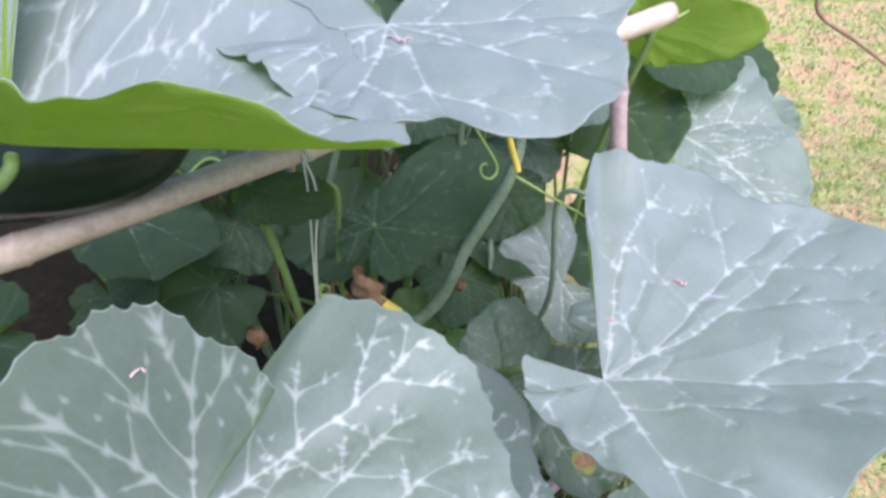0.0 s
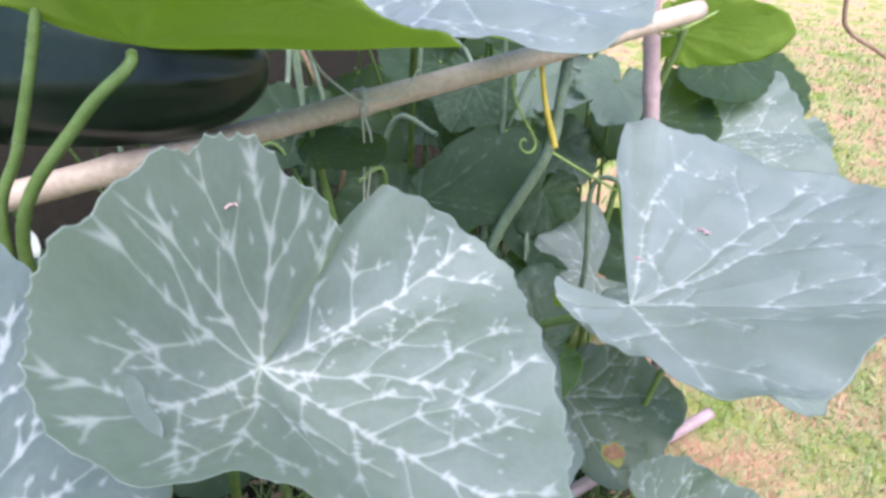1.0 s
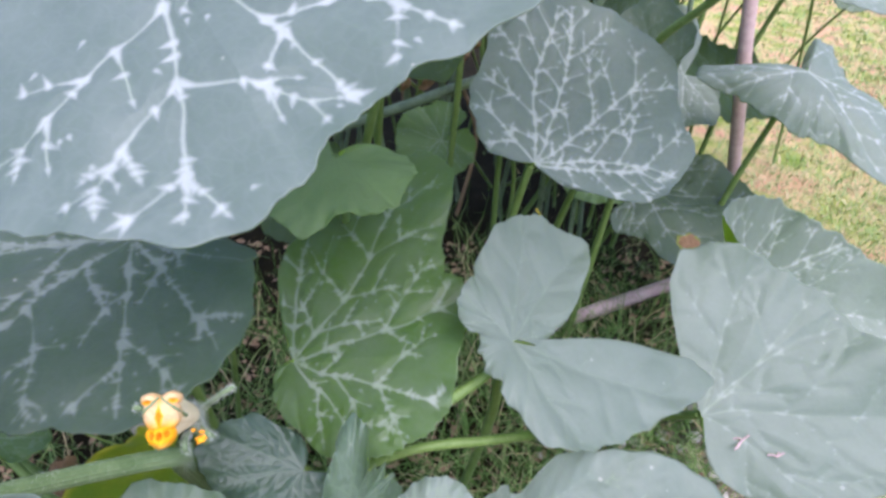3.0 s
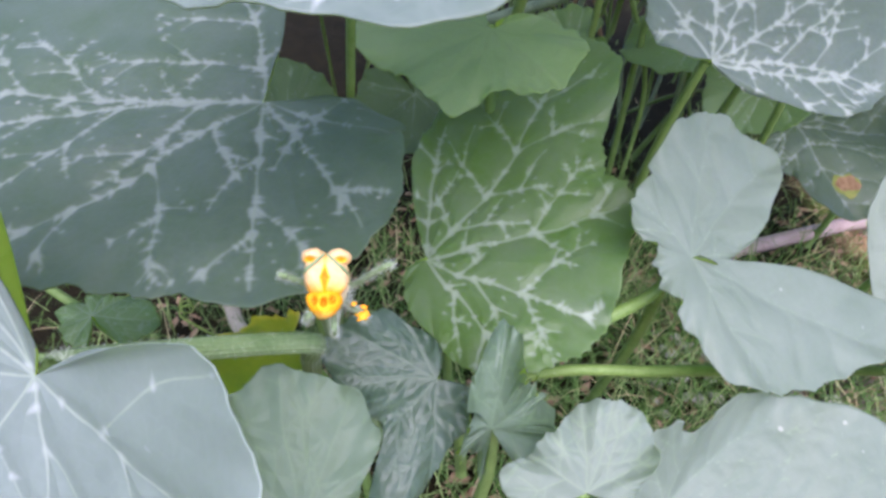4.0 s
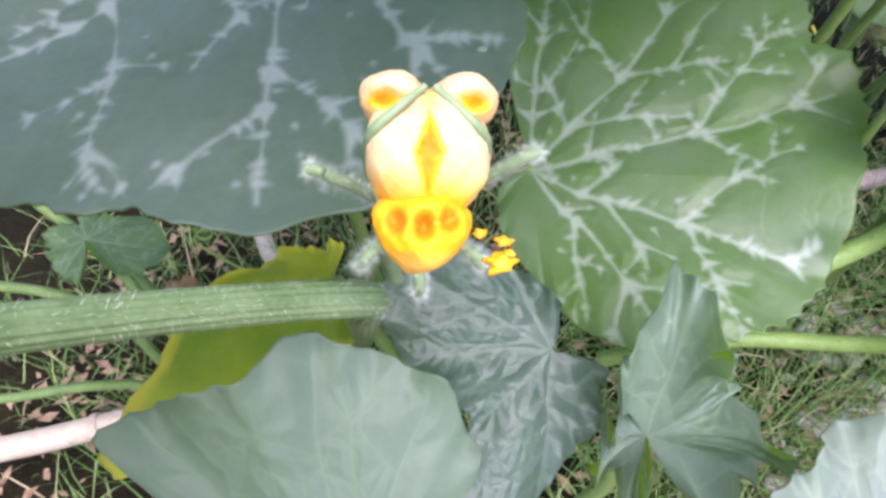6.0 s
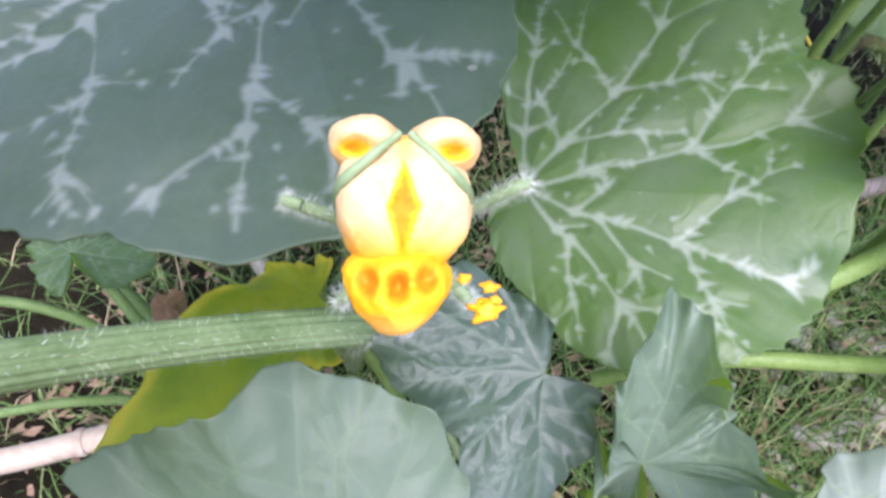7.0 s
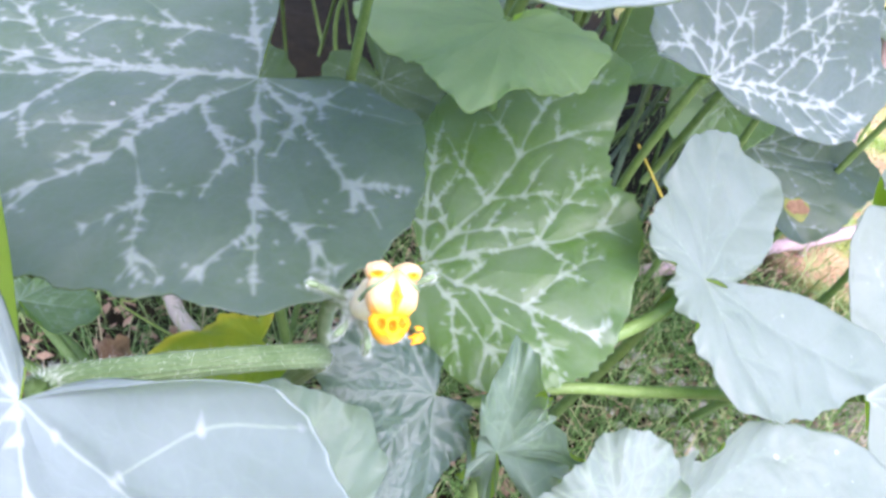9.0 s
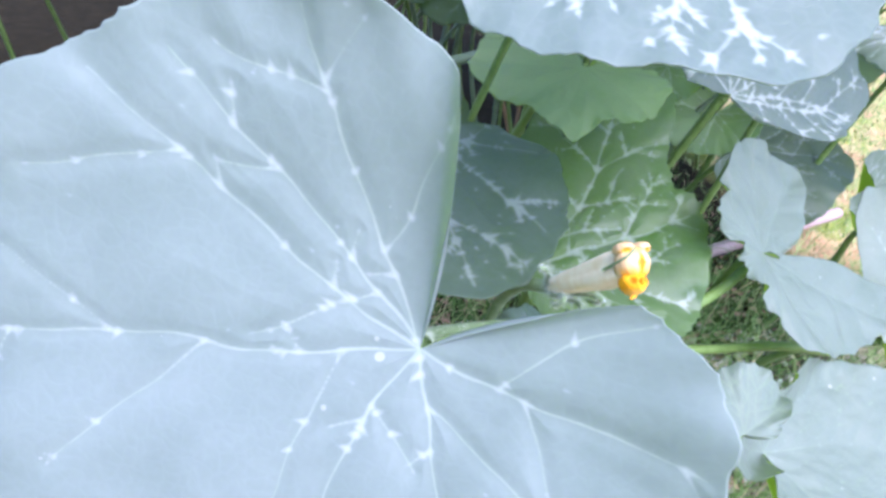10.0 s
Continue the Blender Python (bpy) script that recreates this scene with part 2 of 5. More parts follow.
def veins_of(rng, radius, size, spurs, dense, broken, turn, ribs, bold):
    """The veins of a blade as segments: start, end, and how wide the pale mark is at each end."""
    main, twigs, trunk = [], [], []
    taken = np.full((4000, 2), 9.0, np.float32)
    used = [0]
    scale = min(1.0, size / 0.13)
    last_level = 2 if dense > 0.5 else 1

    def aim(h):
        return np.array((math.cos(h), math.sin(h)))

    def flare(q, h, w, long):
        """A pale web that narrows away from a fork."""
        twigs.append((q, q + long * aim(h), w, -0.0010))

    def grow(p, h, length, w, level, bend):
        step = 0.004
        steps = max(3, int(length / step))
        mine, beat, pace = used[0], rng.uniform(0, 6.28), rng.uniform(0.28, 0.45)
        sides = {1: rng.uniform(0.13, 0.22), -1: rng.uniform(0.2, 0.3)}
        shoots = []
        for k in range(steps):
            q = p + step * aim(h)
            t = k / steps
            far = math.hypot(*q)
            if far > 0.94 * radius(math.atan2(q[1], q[0])) and far > 0.3 * size:
                break
            if level and k > 2 and mine and np.min(np.abs(taken[:mine] - q).sum(1)) < 0.06 * size:
                break
            fade = 1 + broken * (math.sin(k * pace + beat) - 0.55)
            wide = w * (1 - 0.55 * t) * fade - 0.0006 * broken * (level > 0)
            main.append((p, q, wide, wide * 0.96))
            if level == 0:
                trunk.append((p, q, 0, 0))
            h += rng.uniform(-0.07, 0.07) + 0.05 * math.sin(k * 0.6 + beat) + bend / steps
            if level < last_level:
                for side in (1, -1):
                    if k * step / size > sides[side] and t < 0.93:
                        sides[side] += rng.uniform(0.19, 0.29) / dense * (1 if level == 0 else 0.85)
                        long = (0.58 * length * (1 - t) + 0.16 * size) if level == 0 else 0.42 * length * (1 - 0.5 * t)
                        out = h + side * (1.05 - 0.25 * t + rng.uniform(-0.18, 0.18))
                        shoots.append((q, out, long * rng.uniform(0.8, 1.1), w * (0.8 if level == 0 else 0.7), level + 1, -side * rng.uniform(-0.1, 0.4)))
                        web = (0.0016 + 0.9 * w) * (1 + 0.5 * broken) * scale * min(1.0, 0.2 + 1.6 * spurs) * (1 if level == 0 else 0.85)
                        flare(q, out, web, rng.uniform(0.010, 0.018) * scale)
                        flare(q, h, web, rng.uniform(0.008, 0.014) * scale)
                        flare(q, h + math.pi, web * 0.9, rng.uniform(0.006, 0.012) * scale)
            for other in (1, -1):
                if rng.random() < spurs * (0.17 if level else 0.15):
                    twigs.append((q, q + rng.uniform(0.006, 0.013) * scale * aim(h + other * rng.uniform(0.9, 1.35)), max(wide, 0.0004) + 0.0016 * scale, -0.0016))
            if rng.random() < spurs * 0.08:
                spot = q + rng.uniform(0.006, 0.018) * aim(h + rng.choice((1.3, -1.3)))
                twigs.append((spot, spot + rng.uniform(0.002, 0.006) * aim(h + rng.uniform(-1, 1)), 0.0012, -0.0006))
            if used[0] < 3999:
                taken[used[0]] = q
                used[0] += 1
            p = q
        else:
            if level == 1 and last_level == 2:
                for fork in (0.55, -0.55):
                    shoots.append((p, h + fork, 0.09 * size, w * 0.6, 2, 0))
                    flare(p, h + fork, 0.0014 * scale, 0.010 * scale)
        if level:
            flare(p, h, 0.0012 * scale, 0.006 * scale)
        return shoots

    wave = []
    for a0 in ribs or [x * (turn[1] if x > 0 else -turn[0]) / 180 for x in (0, 42, -42, 88, -88, 134, -134)]:
        a = math.radians(a0 if ribs else a0 + rng.uniform(-6, 6))
        bend = 0.0 if ribs else rng.uniform(-0.25, 0.25)
        wave += grow(np.zeros(2), a - bend * 0.4, radius(a) * 0.97, 0.0012 * scale * bold, 0, bend)
    while wave:
        wave = [new_one for shoot in wave for new_one in grow(*shoot)]
    return main, twigs, trunk


def distance_to(points, segments, far=0.014):
    """How far each point is from the nearest segment, and from the nearest mark's edge."""
    bare = np.full(len(points), far, np.float32)
    edge = bare.copy()
    points = points.astype(np.float32)
    order = np.argsort(points[:, 0])
    xs = points[order, 0]
    ys = points[order, 1]
    for a, b, w0, w1 in segments:
        lo, hi = np.searchsorted(xs, (min(a[0], b[0]) - far, max(a[0], b[0]) + far))
        near = np.abs(ys[lo:hi] - 0.5 * (a[1] + b[1])) < far + abs(b[1] - a[1])
        some = order[lo:hi][near]
        p = points[some] - a.astype(np.float32)
        d = (b - a).astype(np.float32)
        t = np.clip((p @ d) / max(float(d @ d), 1e-9), 0, 1)
        off = np.sqrt((p[:, 0] - t * d[0]) ** 2 + (p[:, 1] - t * d[1]) ** 2)
        bare[some] = np.minimum(bare[some], off)
        edge[some] = np.minimum(edge[some], off - (w0 + (w1 - w0) * t))
    return bare, edge


def squash_leaf(at, tip, up, lobes, skin, base=None, lifts=None, bowl=(0, 0, 0), fold=0.0, droop=0.0, ruffle=0.004, teeth=0.025, pucker=0.005, sinus=0.10, thick=0.0045, spurs=0.55, dense=1.0, broken=0.25, notch=(-180, 180), label="", mid=(), seed=0, fine=1.0, hairs=0, ribs=(), bold=1.0):
    """A squash leaf: its blade spreads round the place where the stalk meets it. lobes: the blade's reach, in centimetres, from the left of the notch
    round by the tip to its right; lifts: how far each lobe's rim stands over the stalk's end, in centimetres; bowl: how it curves; fold: how steeply it folds along its midrib; droop: how far the rim hangs;
    notch: the angles of its two back edges, past 180 where the back lobes overlap; ribs: the angles of its main veins from the tip; bold: how broad their pale marks are."""
    rng = random.Random(seed * 7 + 3)
    reach = np.array([lobes[0] * 0.8, *lobes, lobes[-1] * 0.8]) / 100
    phases = [rng.uniform(0, 6.28) for _ in range(8)]

    ends = np.radians(notch)
    spread = np.where(ANGLES < 0, ANGLES * (-ends[0] / math.pi), ANGLES * (ends[1] / math.pi)) if len(lobes) == 11 else np.linspace(*ends, len(lobes) + 2)

    table_a = np.linspace(ends[0], ends[1], 721)
    table = np.interp(table_a, spread, reach)
    half = 30 if len(lobes) == 11 else 12
    window = np.hanning(2 * half + 1)
    table = np.convolve(np.r_[[table[0]] * half, table, [table[-1]] * half], window / window.sum(), "valid")
    gap = np.minimum(table_a - ends[0], ends[1] - table_a)
    table = table * (0.12 + 0.88 * np.clip((gap - sinus * 0.3) / (sinus + 0.12), 0, 1) ** 0.6)
    listed = table.tolist()

    def radius(a):
        return listed[int(min(max((a - ends[0]) / (ends[1] - ends[0]), 0), 1) * 720)]

    size = float(np.mean(reach))
    n_a, n_r = 2 * int(150 * fine), 2 * int(21 * fine)
    angles = np.linspace(ends[0], ends[1], n_a + 1)
    even = np.interp(angles, table_a, table)
    rim = even
    # scallops and small teeth, even along the rim
    px, py = even * np.cos(angles), even * np.sin(angles)
    along = np.r_[0, np.cumsum(np.hypot(np.diff(px), np.diff(py)))] + 0.004 * np.sin(5 * angles + phases[2])
    bite = 0.55 + 0.45 * np.sin(along * 37 + phases[0])
    rim = rim * (1 + 0.012 * np.sin(9 * angles + phases[0])) + 0.0011 * np.sin(along * 210 + phases[1]) - teeth * 0.06 * bite * (np.abs(np.sin(along * math.pi / 0.0095)) ** 0.8) - 0.0012 * np.abs(np.sin(along * math.pi / 0.029 + phases[3]))
    s = np.linspace(0.0002, 1, n_r + 1) ** 0.9
    flat = (s[:, None] * rim[None, :])[..., None] * np.stack([np.cos(angles), np.sin(angles)], -1)[None]
    x, y = flat[..., 0], flat[..., 1]
    z = np.clip(bowl[0] * x * x + bowl[1] * x * y + bowl[2] * y * y, -0.08, 0.08) + fold * (np.hypot(y, 0.02) - 0.02)
    if lifts:
        rise = np.interp(angles, spread, np.array([lifts[0], *lifts, lifts[-1]]) / 100)
        rise = np.convolve(np.r_[[rise[0]] * 16, rise, [rise[-1]] * 16], np.ones(23) / 23, "same")[16:-16]
        soft_rim = np.convolve(np.r_[[even[0]] * 10, even, [even[-1]] * 10], np.ones(11) / 11, "same")[10:-10]
        z = z + rise[None] * np.clip(np.hypot(x, y) / np.maximum(soft_rim, 0.4 * size)[None], 0, 1.25) ** 1.4
    edge = s[:, None] ** 3
    z = z + edge * ruffle * np.sin(7 * angles + phases[4])[None] + s[:, None] ** 8 * ruffle * (0.7 * np.sin(13 * angles + phases[5]) + 0.35 * np.sin(29 * angles + phases[6]))[None] - droop * s[:, None] ** 2.2
    z = z + 0.0025 * np.sin(x * 60 + phases[7]) * np.sin(y * 55 + phases[3]) * s[:, None]
    main, twigs, trunk = veins_of(rng, radius, size, spurs, dense, broken, notch, ribs, bold)
    points = flat.reshape(-1, 2)
    rib, pale = distance_to(points, main)
    if twigs:
        pale = np.minimum(pale, distance_to(points, twigs, 0.008)[1])
    ridge = distance_to(points, trunk, 0.05)[0]
    round_here = np.clip(np.hypot(points[:, 0], points[:, 1]) / (0.6 * size), 0.15, 1)
    zz = z.reshape(-1) + 0.0009 * (1 - np.exp(-((rib / 0.006) ** 2))) + pucker * size / 0.15 * round_here * (1 - np.exp(-((ridge / (0.17 * size)) ** 2)))
    Z = Vector(up).normalized()
    X = Vector(tip)
    X = (X - Z * X.dot(Z)).normalized()
    Y = Z.cross(X)
    M = np.array((X, Y, Z))
    top = np.c_[points, zz] @ M
    grid = np.arange(len(points)).reshape(n_r + 1, n_a + 1)
    some = grid[::2, ::2].ravel()
    low = np.c_[points, zz - 0.0009][some] @ M
    count, wide, half = len(top), n_a + 1, n_a // 2 + 1
    first = (np.arange(n_r)[:, None] * wide + np.arange(n_a)[None]).ravel()
    quads = np.stack([first, first + wide, first + wide + 1, first + 1], -1)
    first = count + (np.arange(n_r // 2)[:, None] * half + np.arange(n_a // 2)[None]).ravel()
    under = np.stack([first, first + 1, first + half + 1, first + half], -1)
    last, deep = n_r * wide, count + (n_r // 2) * half
    rim_faces = [(last + 2 * j, deep + j, deep + j + 1, last + 2 * j + 2, last + 2 * j + 1) for j in range(n_a // 2)]
    me = bpy.data.meshes.new("blade")
    me.from_pydata(np.vstack([top, low]).tolist(), [], quads.tolist() + under.tolist() + rim_faces)
    me.materials.append(SKINS[skin])
    me.materials.append(UNDER)
    me.polygons.foreach_set("material_index", [0] * len(quads) + [1] * len(under) + [0] * len(rim_faces))
    me.polygons.foreach_set("use_smooth", [True] * len(me.polygons))
    for name, values in (("vein", pale), ("rib", rib), ("margin", np.repeat(s, n_a + 1))):
        me.attributes.new(name, "FLOAT", "POINT").data.foreach_set("value", np.r_[values, values[some]].astype(np.float32))
    shift = np.c_[points + rng.uniform(0, 5), np.zeros(count)]
    me.attributes.new("flat", "FLOAT_VECTOR", "POINT").data.foreach_set("vector", np.vstack([shift, shift[some]]).astype(np.float32).ravel())
    me.update()
    root = new("squash_leaf")
    root.location = at
    blade = new("blade", me)
    blade.parent = root
    tagged(root, label or "grey-green squash leaf with pale veins on a stalk", "leaf", "squash leaves")
    at = Vector(at)
    if base is not None:
        end = Vector(base)
        first = -Z * 0.02
        line = [-Z * 0.007, first, *[Vector(m) - at for m in mid]]
        if not mid:
            line.append((end - at) * 0.5 + Vector((0, 0, 0.25 * (at.z - end.z) * 0.4)) + Vector((rng.uniform(-0.02, 0.02), 0, 0)))
        line = smooth_line([*line, end - at], 7)
        bm = bmesh.new()
        tube(bm, line, blend_radii(thick * 0.85, thick * 1.25, len(line)), 56 if hairs else 10, 0.09 if hairs else 0.07, 14 if hairs else 5)
        part("petiole", bm, RIBBED_STALK if hairs else STALK, root)
        if hairs:
            bm = bmesh.new()
            fuzz(bm, line, thick, hairs, 0.0032, 0.00006, seed)
            tagged(part("petiole_hairs", bm, HAIR, root), kind="stuff")
    return root



# ---- the ground ----
def lay_ground():
    """One sheet, soil under the plants and lawn beyond, finer near the plants."""
    steps = [-60, -25, -10, -5, -2.5, -1.2, *np.arange(-0.8, 2.6, 0.05).tolist(), 3, 4, 6, 10, 20, 40, 80]
    verts, faces, n = [], [], len(steps)
    for y in steps:
        for x in steps:
            near = max(0.0, 1 - math.hypot(x - 0.2, y - 0.3) / 2.5)
            verts.append((x, y, near * (0.022 * noise.noise((x * 4, y * 4, 0)) + 0.012 * noise.noise((x * 13, y * 13, 3))) - 0.01))
    for j in range(n - 1):
        for i in range(n - 1):
            a = j * n + i
            faces.append((a, a + 1, a + n + 1, a + n))
    me = bpy.data.meshes.new("ground")
    me.from_pydata(verts, [], faces)
    m, tree, b = material("lawn_and_soil", 0.95, 0.1)
    pos = node(tree, "TexCoord").outputs["Object"]
    sep = node(tree, "SeparateXYZ")
    tree.links.new(pos, sep.inputs[0])
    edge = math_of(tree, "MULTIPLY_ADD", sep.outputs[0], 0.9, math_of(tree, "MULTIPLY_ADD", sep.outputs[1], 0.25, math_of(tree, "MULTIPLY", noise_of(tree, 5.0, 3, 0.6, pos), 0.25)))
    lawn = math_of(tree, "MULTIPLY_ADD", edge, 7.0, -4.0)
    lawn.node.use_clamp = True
    patch = noise_of(tree, 6.0, 5, 0.6, pos)
    blades = noise_of(tree, 180.0, 3, 0.7, pos)
    grass = ramp(tree, math_of(tree, "MULTIPLY_ADD", patch, 0.7, math_of(tree, "MULTIPLY", blades, 0.3)), [(0.38, (0.20, 0.30, 0.05)), (0.46, (0.40, 0.42, 0.12)), (0.52, (0.60, 0.46, 0.24)), (0.58, (0.64, 0.36, 0.22))])
    # soil coloured near black, to deepen the shade under the leaves
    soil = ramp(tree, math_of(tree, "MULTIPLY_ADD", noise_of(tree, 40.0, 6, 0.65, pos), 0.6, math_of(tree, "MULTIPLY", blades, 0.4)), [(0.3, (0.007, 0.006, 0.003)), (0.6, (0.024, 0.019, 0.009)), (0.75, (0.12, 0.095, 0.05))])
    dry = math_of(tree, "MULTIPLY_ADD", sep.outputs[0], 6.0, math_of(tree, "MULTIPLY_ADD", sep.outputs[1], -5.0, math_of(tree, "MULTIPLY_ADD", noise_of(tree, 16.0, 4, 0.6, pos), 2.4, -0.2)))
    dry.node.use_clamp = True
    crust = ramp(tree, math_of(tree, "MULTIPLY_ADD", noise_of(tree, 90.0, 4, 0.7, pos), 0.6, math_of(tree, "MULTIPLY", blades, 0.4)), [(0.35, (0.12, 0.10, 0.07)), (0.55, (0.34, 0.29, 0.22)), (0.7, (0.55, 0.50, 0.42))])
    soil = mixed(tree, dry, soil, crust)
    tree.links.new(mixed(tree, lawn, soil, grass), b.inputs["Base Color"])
    bump(tree, b, blades, 0.8, 0.01)
    me.materials.append(m)
    me.polygons.foreach_set("use_smooth", [True] * len(me.polygons))
    tagged(new("ground", me), "soil darkened for shade under the plants, running into dry patchy lawn", "ground", kind="structure")


lay_ground()


# ---- canes and stake ----
def cane(name, a, b, r, mat, knots, label, category="cane"):
    """A straight cane from a to b, with the swellings of its joints."""
    a, b = Vector(a), Vector(b)
    count = 61
    line = [a.lerp(b, k / (count - 1)) + Vector((0.003 * math.sin(k * 0.13), 0, 0.003 * math.sin(k * 0.09 + 1))) for k in range(count)]
    radii = []
    for k in range(count):
        swell = sum(math.exp(-((k / (count - 1) - q) / 0.009) ** 2) for q in knots)
        radii.append(r * (1 + 0.13 * swell))
    ob = new(name)
    ob.location = a
    bm = bmesh.new()
    tube(bm, [p - a for p in line], radii, 18, 0.012, 9)
    part("culm", bm, mat, ob)
    along = (b - a).normalized()
    for q in knots:
        k = q * (count - 1)
        p = line[int(k)].lerp(line[min(int(k) + 1, count - 1)], k % 1) - a
        bm = bmesh.new()
        tube(bm, [p + along * d for d in (-0.0035, -0.002, 0, 0.002, 0.0035)], [r * f for f in (1.08, 1.15, 1.17, 1.15, 1.08)], 18)
        part("joint", bm, mat, ob)
    return tagged(ob, label, category)


stake = cane("stake", (0.375, 0.8, -0.06), (0.2, 0.8, 0.875), 0.0115, PINK_CANE, (0.2, 0.52, 0.83), "pinkish bare garden stake standing in the lawn's edge", "stake")
rail = cane("bamboo_cane", (-0.75, 0.117, 0.705), (0.262, 0.764, 0.828), 0.0125, CANE, (0.12, 0.42, 0.62, 0.88), "pale weathered bamboo cane tied across the plants")
edge_cane = cane("ground_cane", (0.02, 0.545, 0.02), (0.47, 0.86, 0.035), 0.012, PINK_CANE, (0.2, 0.7), "bare pinkish cane lying in the grass")


# ---- the squash ----
def squash_fruit():
    root = new("squash_fruit")
    root.matrix_world = look((-0.43, 0.425, 0.838), (0.3, 0.44, 0.835))
    bm = bmesh.new()
    bmesh.ops.create_uvsphere(bm, u_segments=72, v_segments=48, radius=1)
    for v in bm.verts:
        a = math.atan2(v.co.y, v.co.x)
        swell = 1 + 0.018 * math.cos(10 * a) + 0.02 * noise.noise(v.co * 2)
        z = v.co.z
        w = (1 - abs(z) ** 3.4) ** 0.5
        n = math.hypot(v.co.x, v.co.y) or 1
        v.co = Vector((v.co.x / n * 0.071 * w * swell, v.co.y / n * 0.071 * w * swell, z * 0.24))
    part("rind", bm, RIND, root)
    bm = bmesh.new()
    line = smooth_line([Vector((0, 0, 0.23)), Vector((0.004, 0.003, 0.27)), Vector((0.02, 0.01, 0.31))], 6)
    tube(bm, line, blend_radii(0.014, 0.009, len(line)), 15, 0.12, 5)
    part("stem", bm, PALE_STALK, root)
    tagged(root, "large dark green glossy squash lying on the bamboo cane", "squash")


squash_fruit()
cane("broken_cane", (-0.66, -0.085, 0.035), (-0.50, 0.02, 0.05), 0.011, CANE, (0.5,), "broken pale cane piece lying on the soil")
cane("broken_cane", (-0.61, 0.27, 0.02), (-0.515, 0.185, 0.035), 0.010, CANE, (0.3,), "broken pale cane piece lying on the soil")


# ---- the leaves ----
squash_leaf((-0.141, 0.199, 0.706), (-0.458, -0.842, -0.284), (0.298, -0.447, 0.844), (6.5, 6.7, 7.2, 7.9, 8.6, 8.3, 8.0, 7.9, 8.1, 9.4, 10.4, 10.9, 11.1, 11.1, 9.3, 10.5, 12.5, 21.5, 19.5, 18.5, 17.5, 17.7, 19.2, 17.8, 14.2), 'silver', lifts=(9.9, 12.0, 13.2, 13.7, 14.1, 14.5, 15.0, 15.9, 16.5, 15.9, 15.3, 15.2, 16.0, 16.4, 15.2, 17.0, 12.5, 14.5, 10.5, 7.9, 7.1, 5.1, 1.7, 2.5, 5.5), base=(-0.32, 0.42, 0.15), ruffle=0.0018, label='broad grey-green squash leaf with white veins, cupped round its stalk', mid=[(-0.2, 0.25, 0.6)], seed=1, fine=2.8, dense=0.8, notch=(-193, 193), sinus=0.03, ribs=(-140, -95, -55, -10, 30, 75, 110, 145))
squash_leaf((0.128, 0.336, 0.671), (0.602, -0.797, 0.043), (-0.075, -0.003, 0.997), (5.9, 6.4, 6.9, 7.4, 8.7, 8.9, 9.1, 9.4, 10.9, 13.6, 14.9, 17.5, 17.2, 17.7, 20.2, 22.7, 25.2, 27.7, 30.2, 30.7, 31.4, 26.6, 28.7, 23.1, 24.2), 'faint', lifts=(2.2, 2.3, 2.4, 2.6, 5.0, 3.5, 2.8, 2.9, 3.1, 3.3, 3.0, 3.6, 3.4, 5.7, 5.0, 4.2, 3.4, 2.7, 1.9, 1.8, 2.2, 2.4, 3.0, 6.6, 6.4), base=(0.0, 0.62, 0.15), label='large pale grey-green squash leaf folded along its midrib', mid=[(0.1, 0.41, 0.6), (0.05, 0.5, 0.48)], pucker=0.006, seed=2, fine=2.2, dense=0.6, notch=(-145, 145), sinus=0.03, ribs=(-98, -19, 47, 71, 88, 122))
squash_leaf((-0.282, 0.012, 0.699), (0.867, -0.451, -0.214), (-0.081, -0.551, 0.831), (7.6, 10.1, 11.2, 11.8, 12.9, 16.0, 16.5, 16.6, 17.3, 18.6, 17.9, 16.7, 17.3, 19.1, 21.7, 20.3, 16.7, 16.6, 17.5, 17.4, 17.2, 17.7, 19.6, 21.6, 24.3), 'bold', lifts=(0.1, 0.1, 0.1, 0.1, 0.1, 0.2, 0.2, 0.1, 0.1, 0.1, 0.0, -0.0, -0.0, 0.0, 0.1, 0.1, 0.1, 0.1, 0.2, 0.2, 0.2, 0.2, 0.3, 0.4, 0.4), base=(-0.42, 0.25, 0), thick=0.003, spurs=0.9, label='large blue-green squash leaf with bold white branching marks', broken=0.35, seed=3, fine=3.0, dense=0.75, notch=(-147, 147), sinus=0.03, ribs=(-29, -1, 25, 60, 95, 135))
squash_leaf((-0.066, 0.068, 0.410), (-0.872, -0.367, 0.323), (0.444, -0.318, 0.838), (3.4, 4.9, 8.3, 14.8, 13.8, 12.5, 10.9, 7.6, 6.3, 6.0, 5.8, 4.7, 3.5, 3.3, 3.6, 3.9, 4.4, 4.9, 5.5, 8.8, 9.8, 10.8, 12.9, 15.5, 21.0), 'plain', lifts=(-0.0, -0.0, 0.0, 0.0, 0.0, 0.0, 0.0, 0.0, 0.0, 0.0, 0.1, 0.0, 0.0, 0.0, 0.0, 0.0, 0.0, 0.0, 0.0, 0.1, 0.1, 0.1, 0.1, 0.2, 0.3), base=(-0.1, 0.2, 0), label='smooth pale green squash leaf, deep notch, scalloped edge', seed=4, fine=2.0, dense=0.5, notch=(-190, 190), sinus=0.03, ribs=(-167, -129, -96, -39, 119, 171))
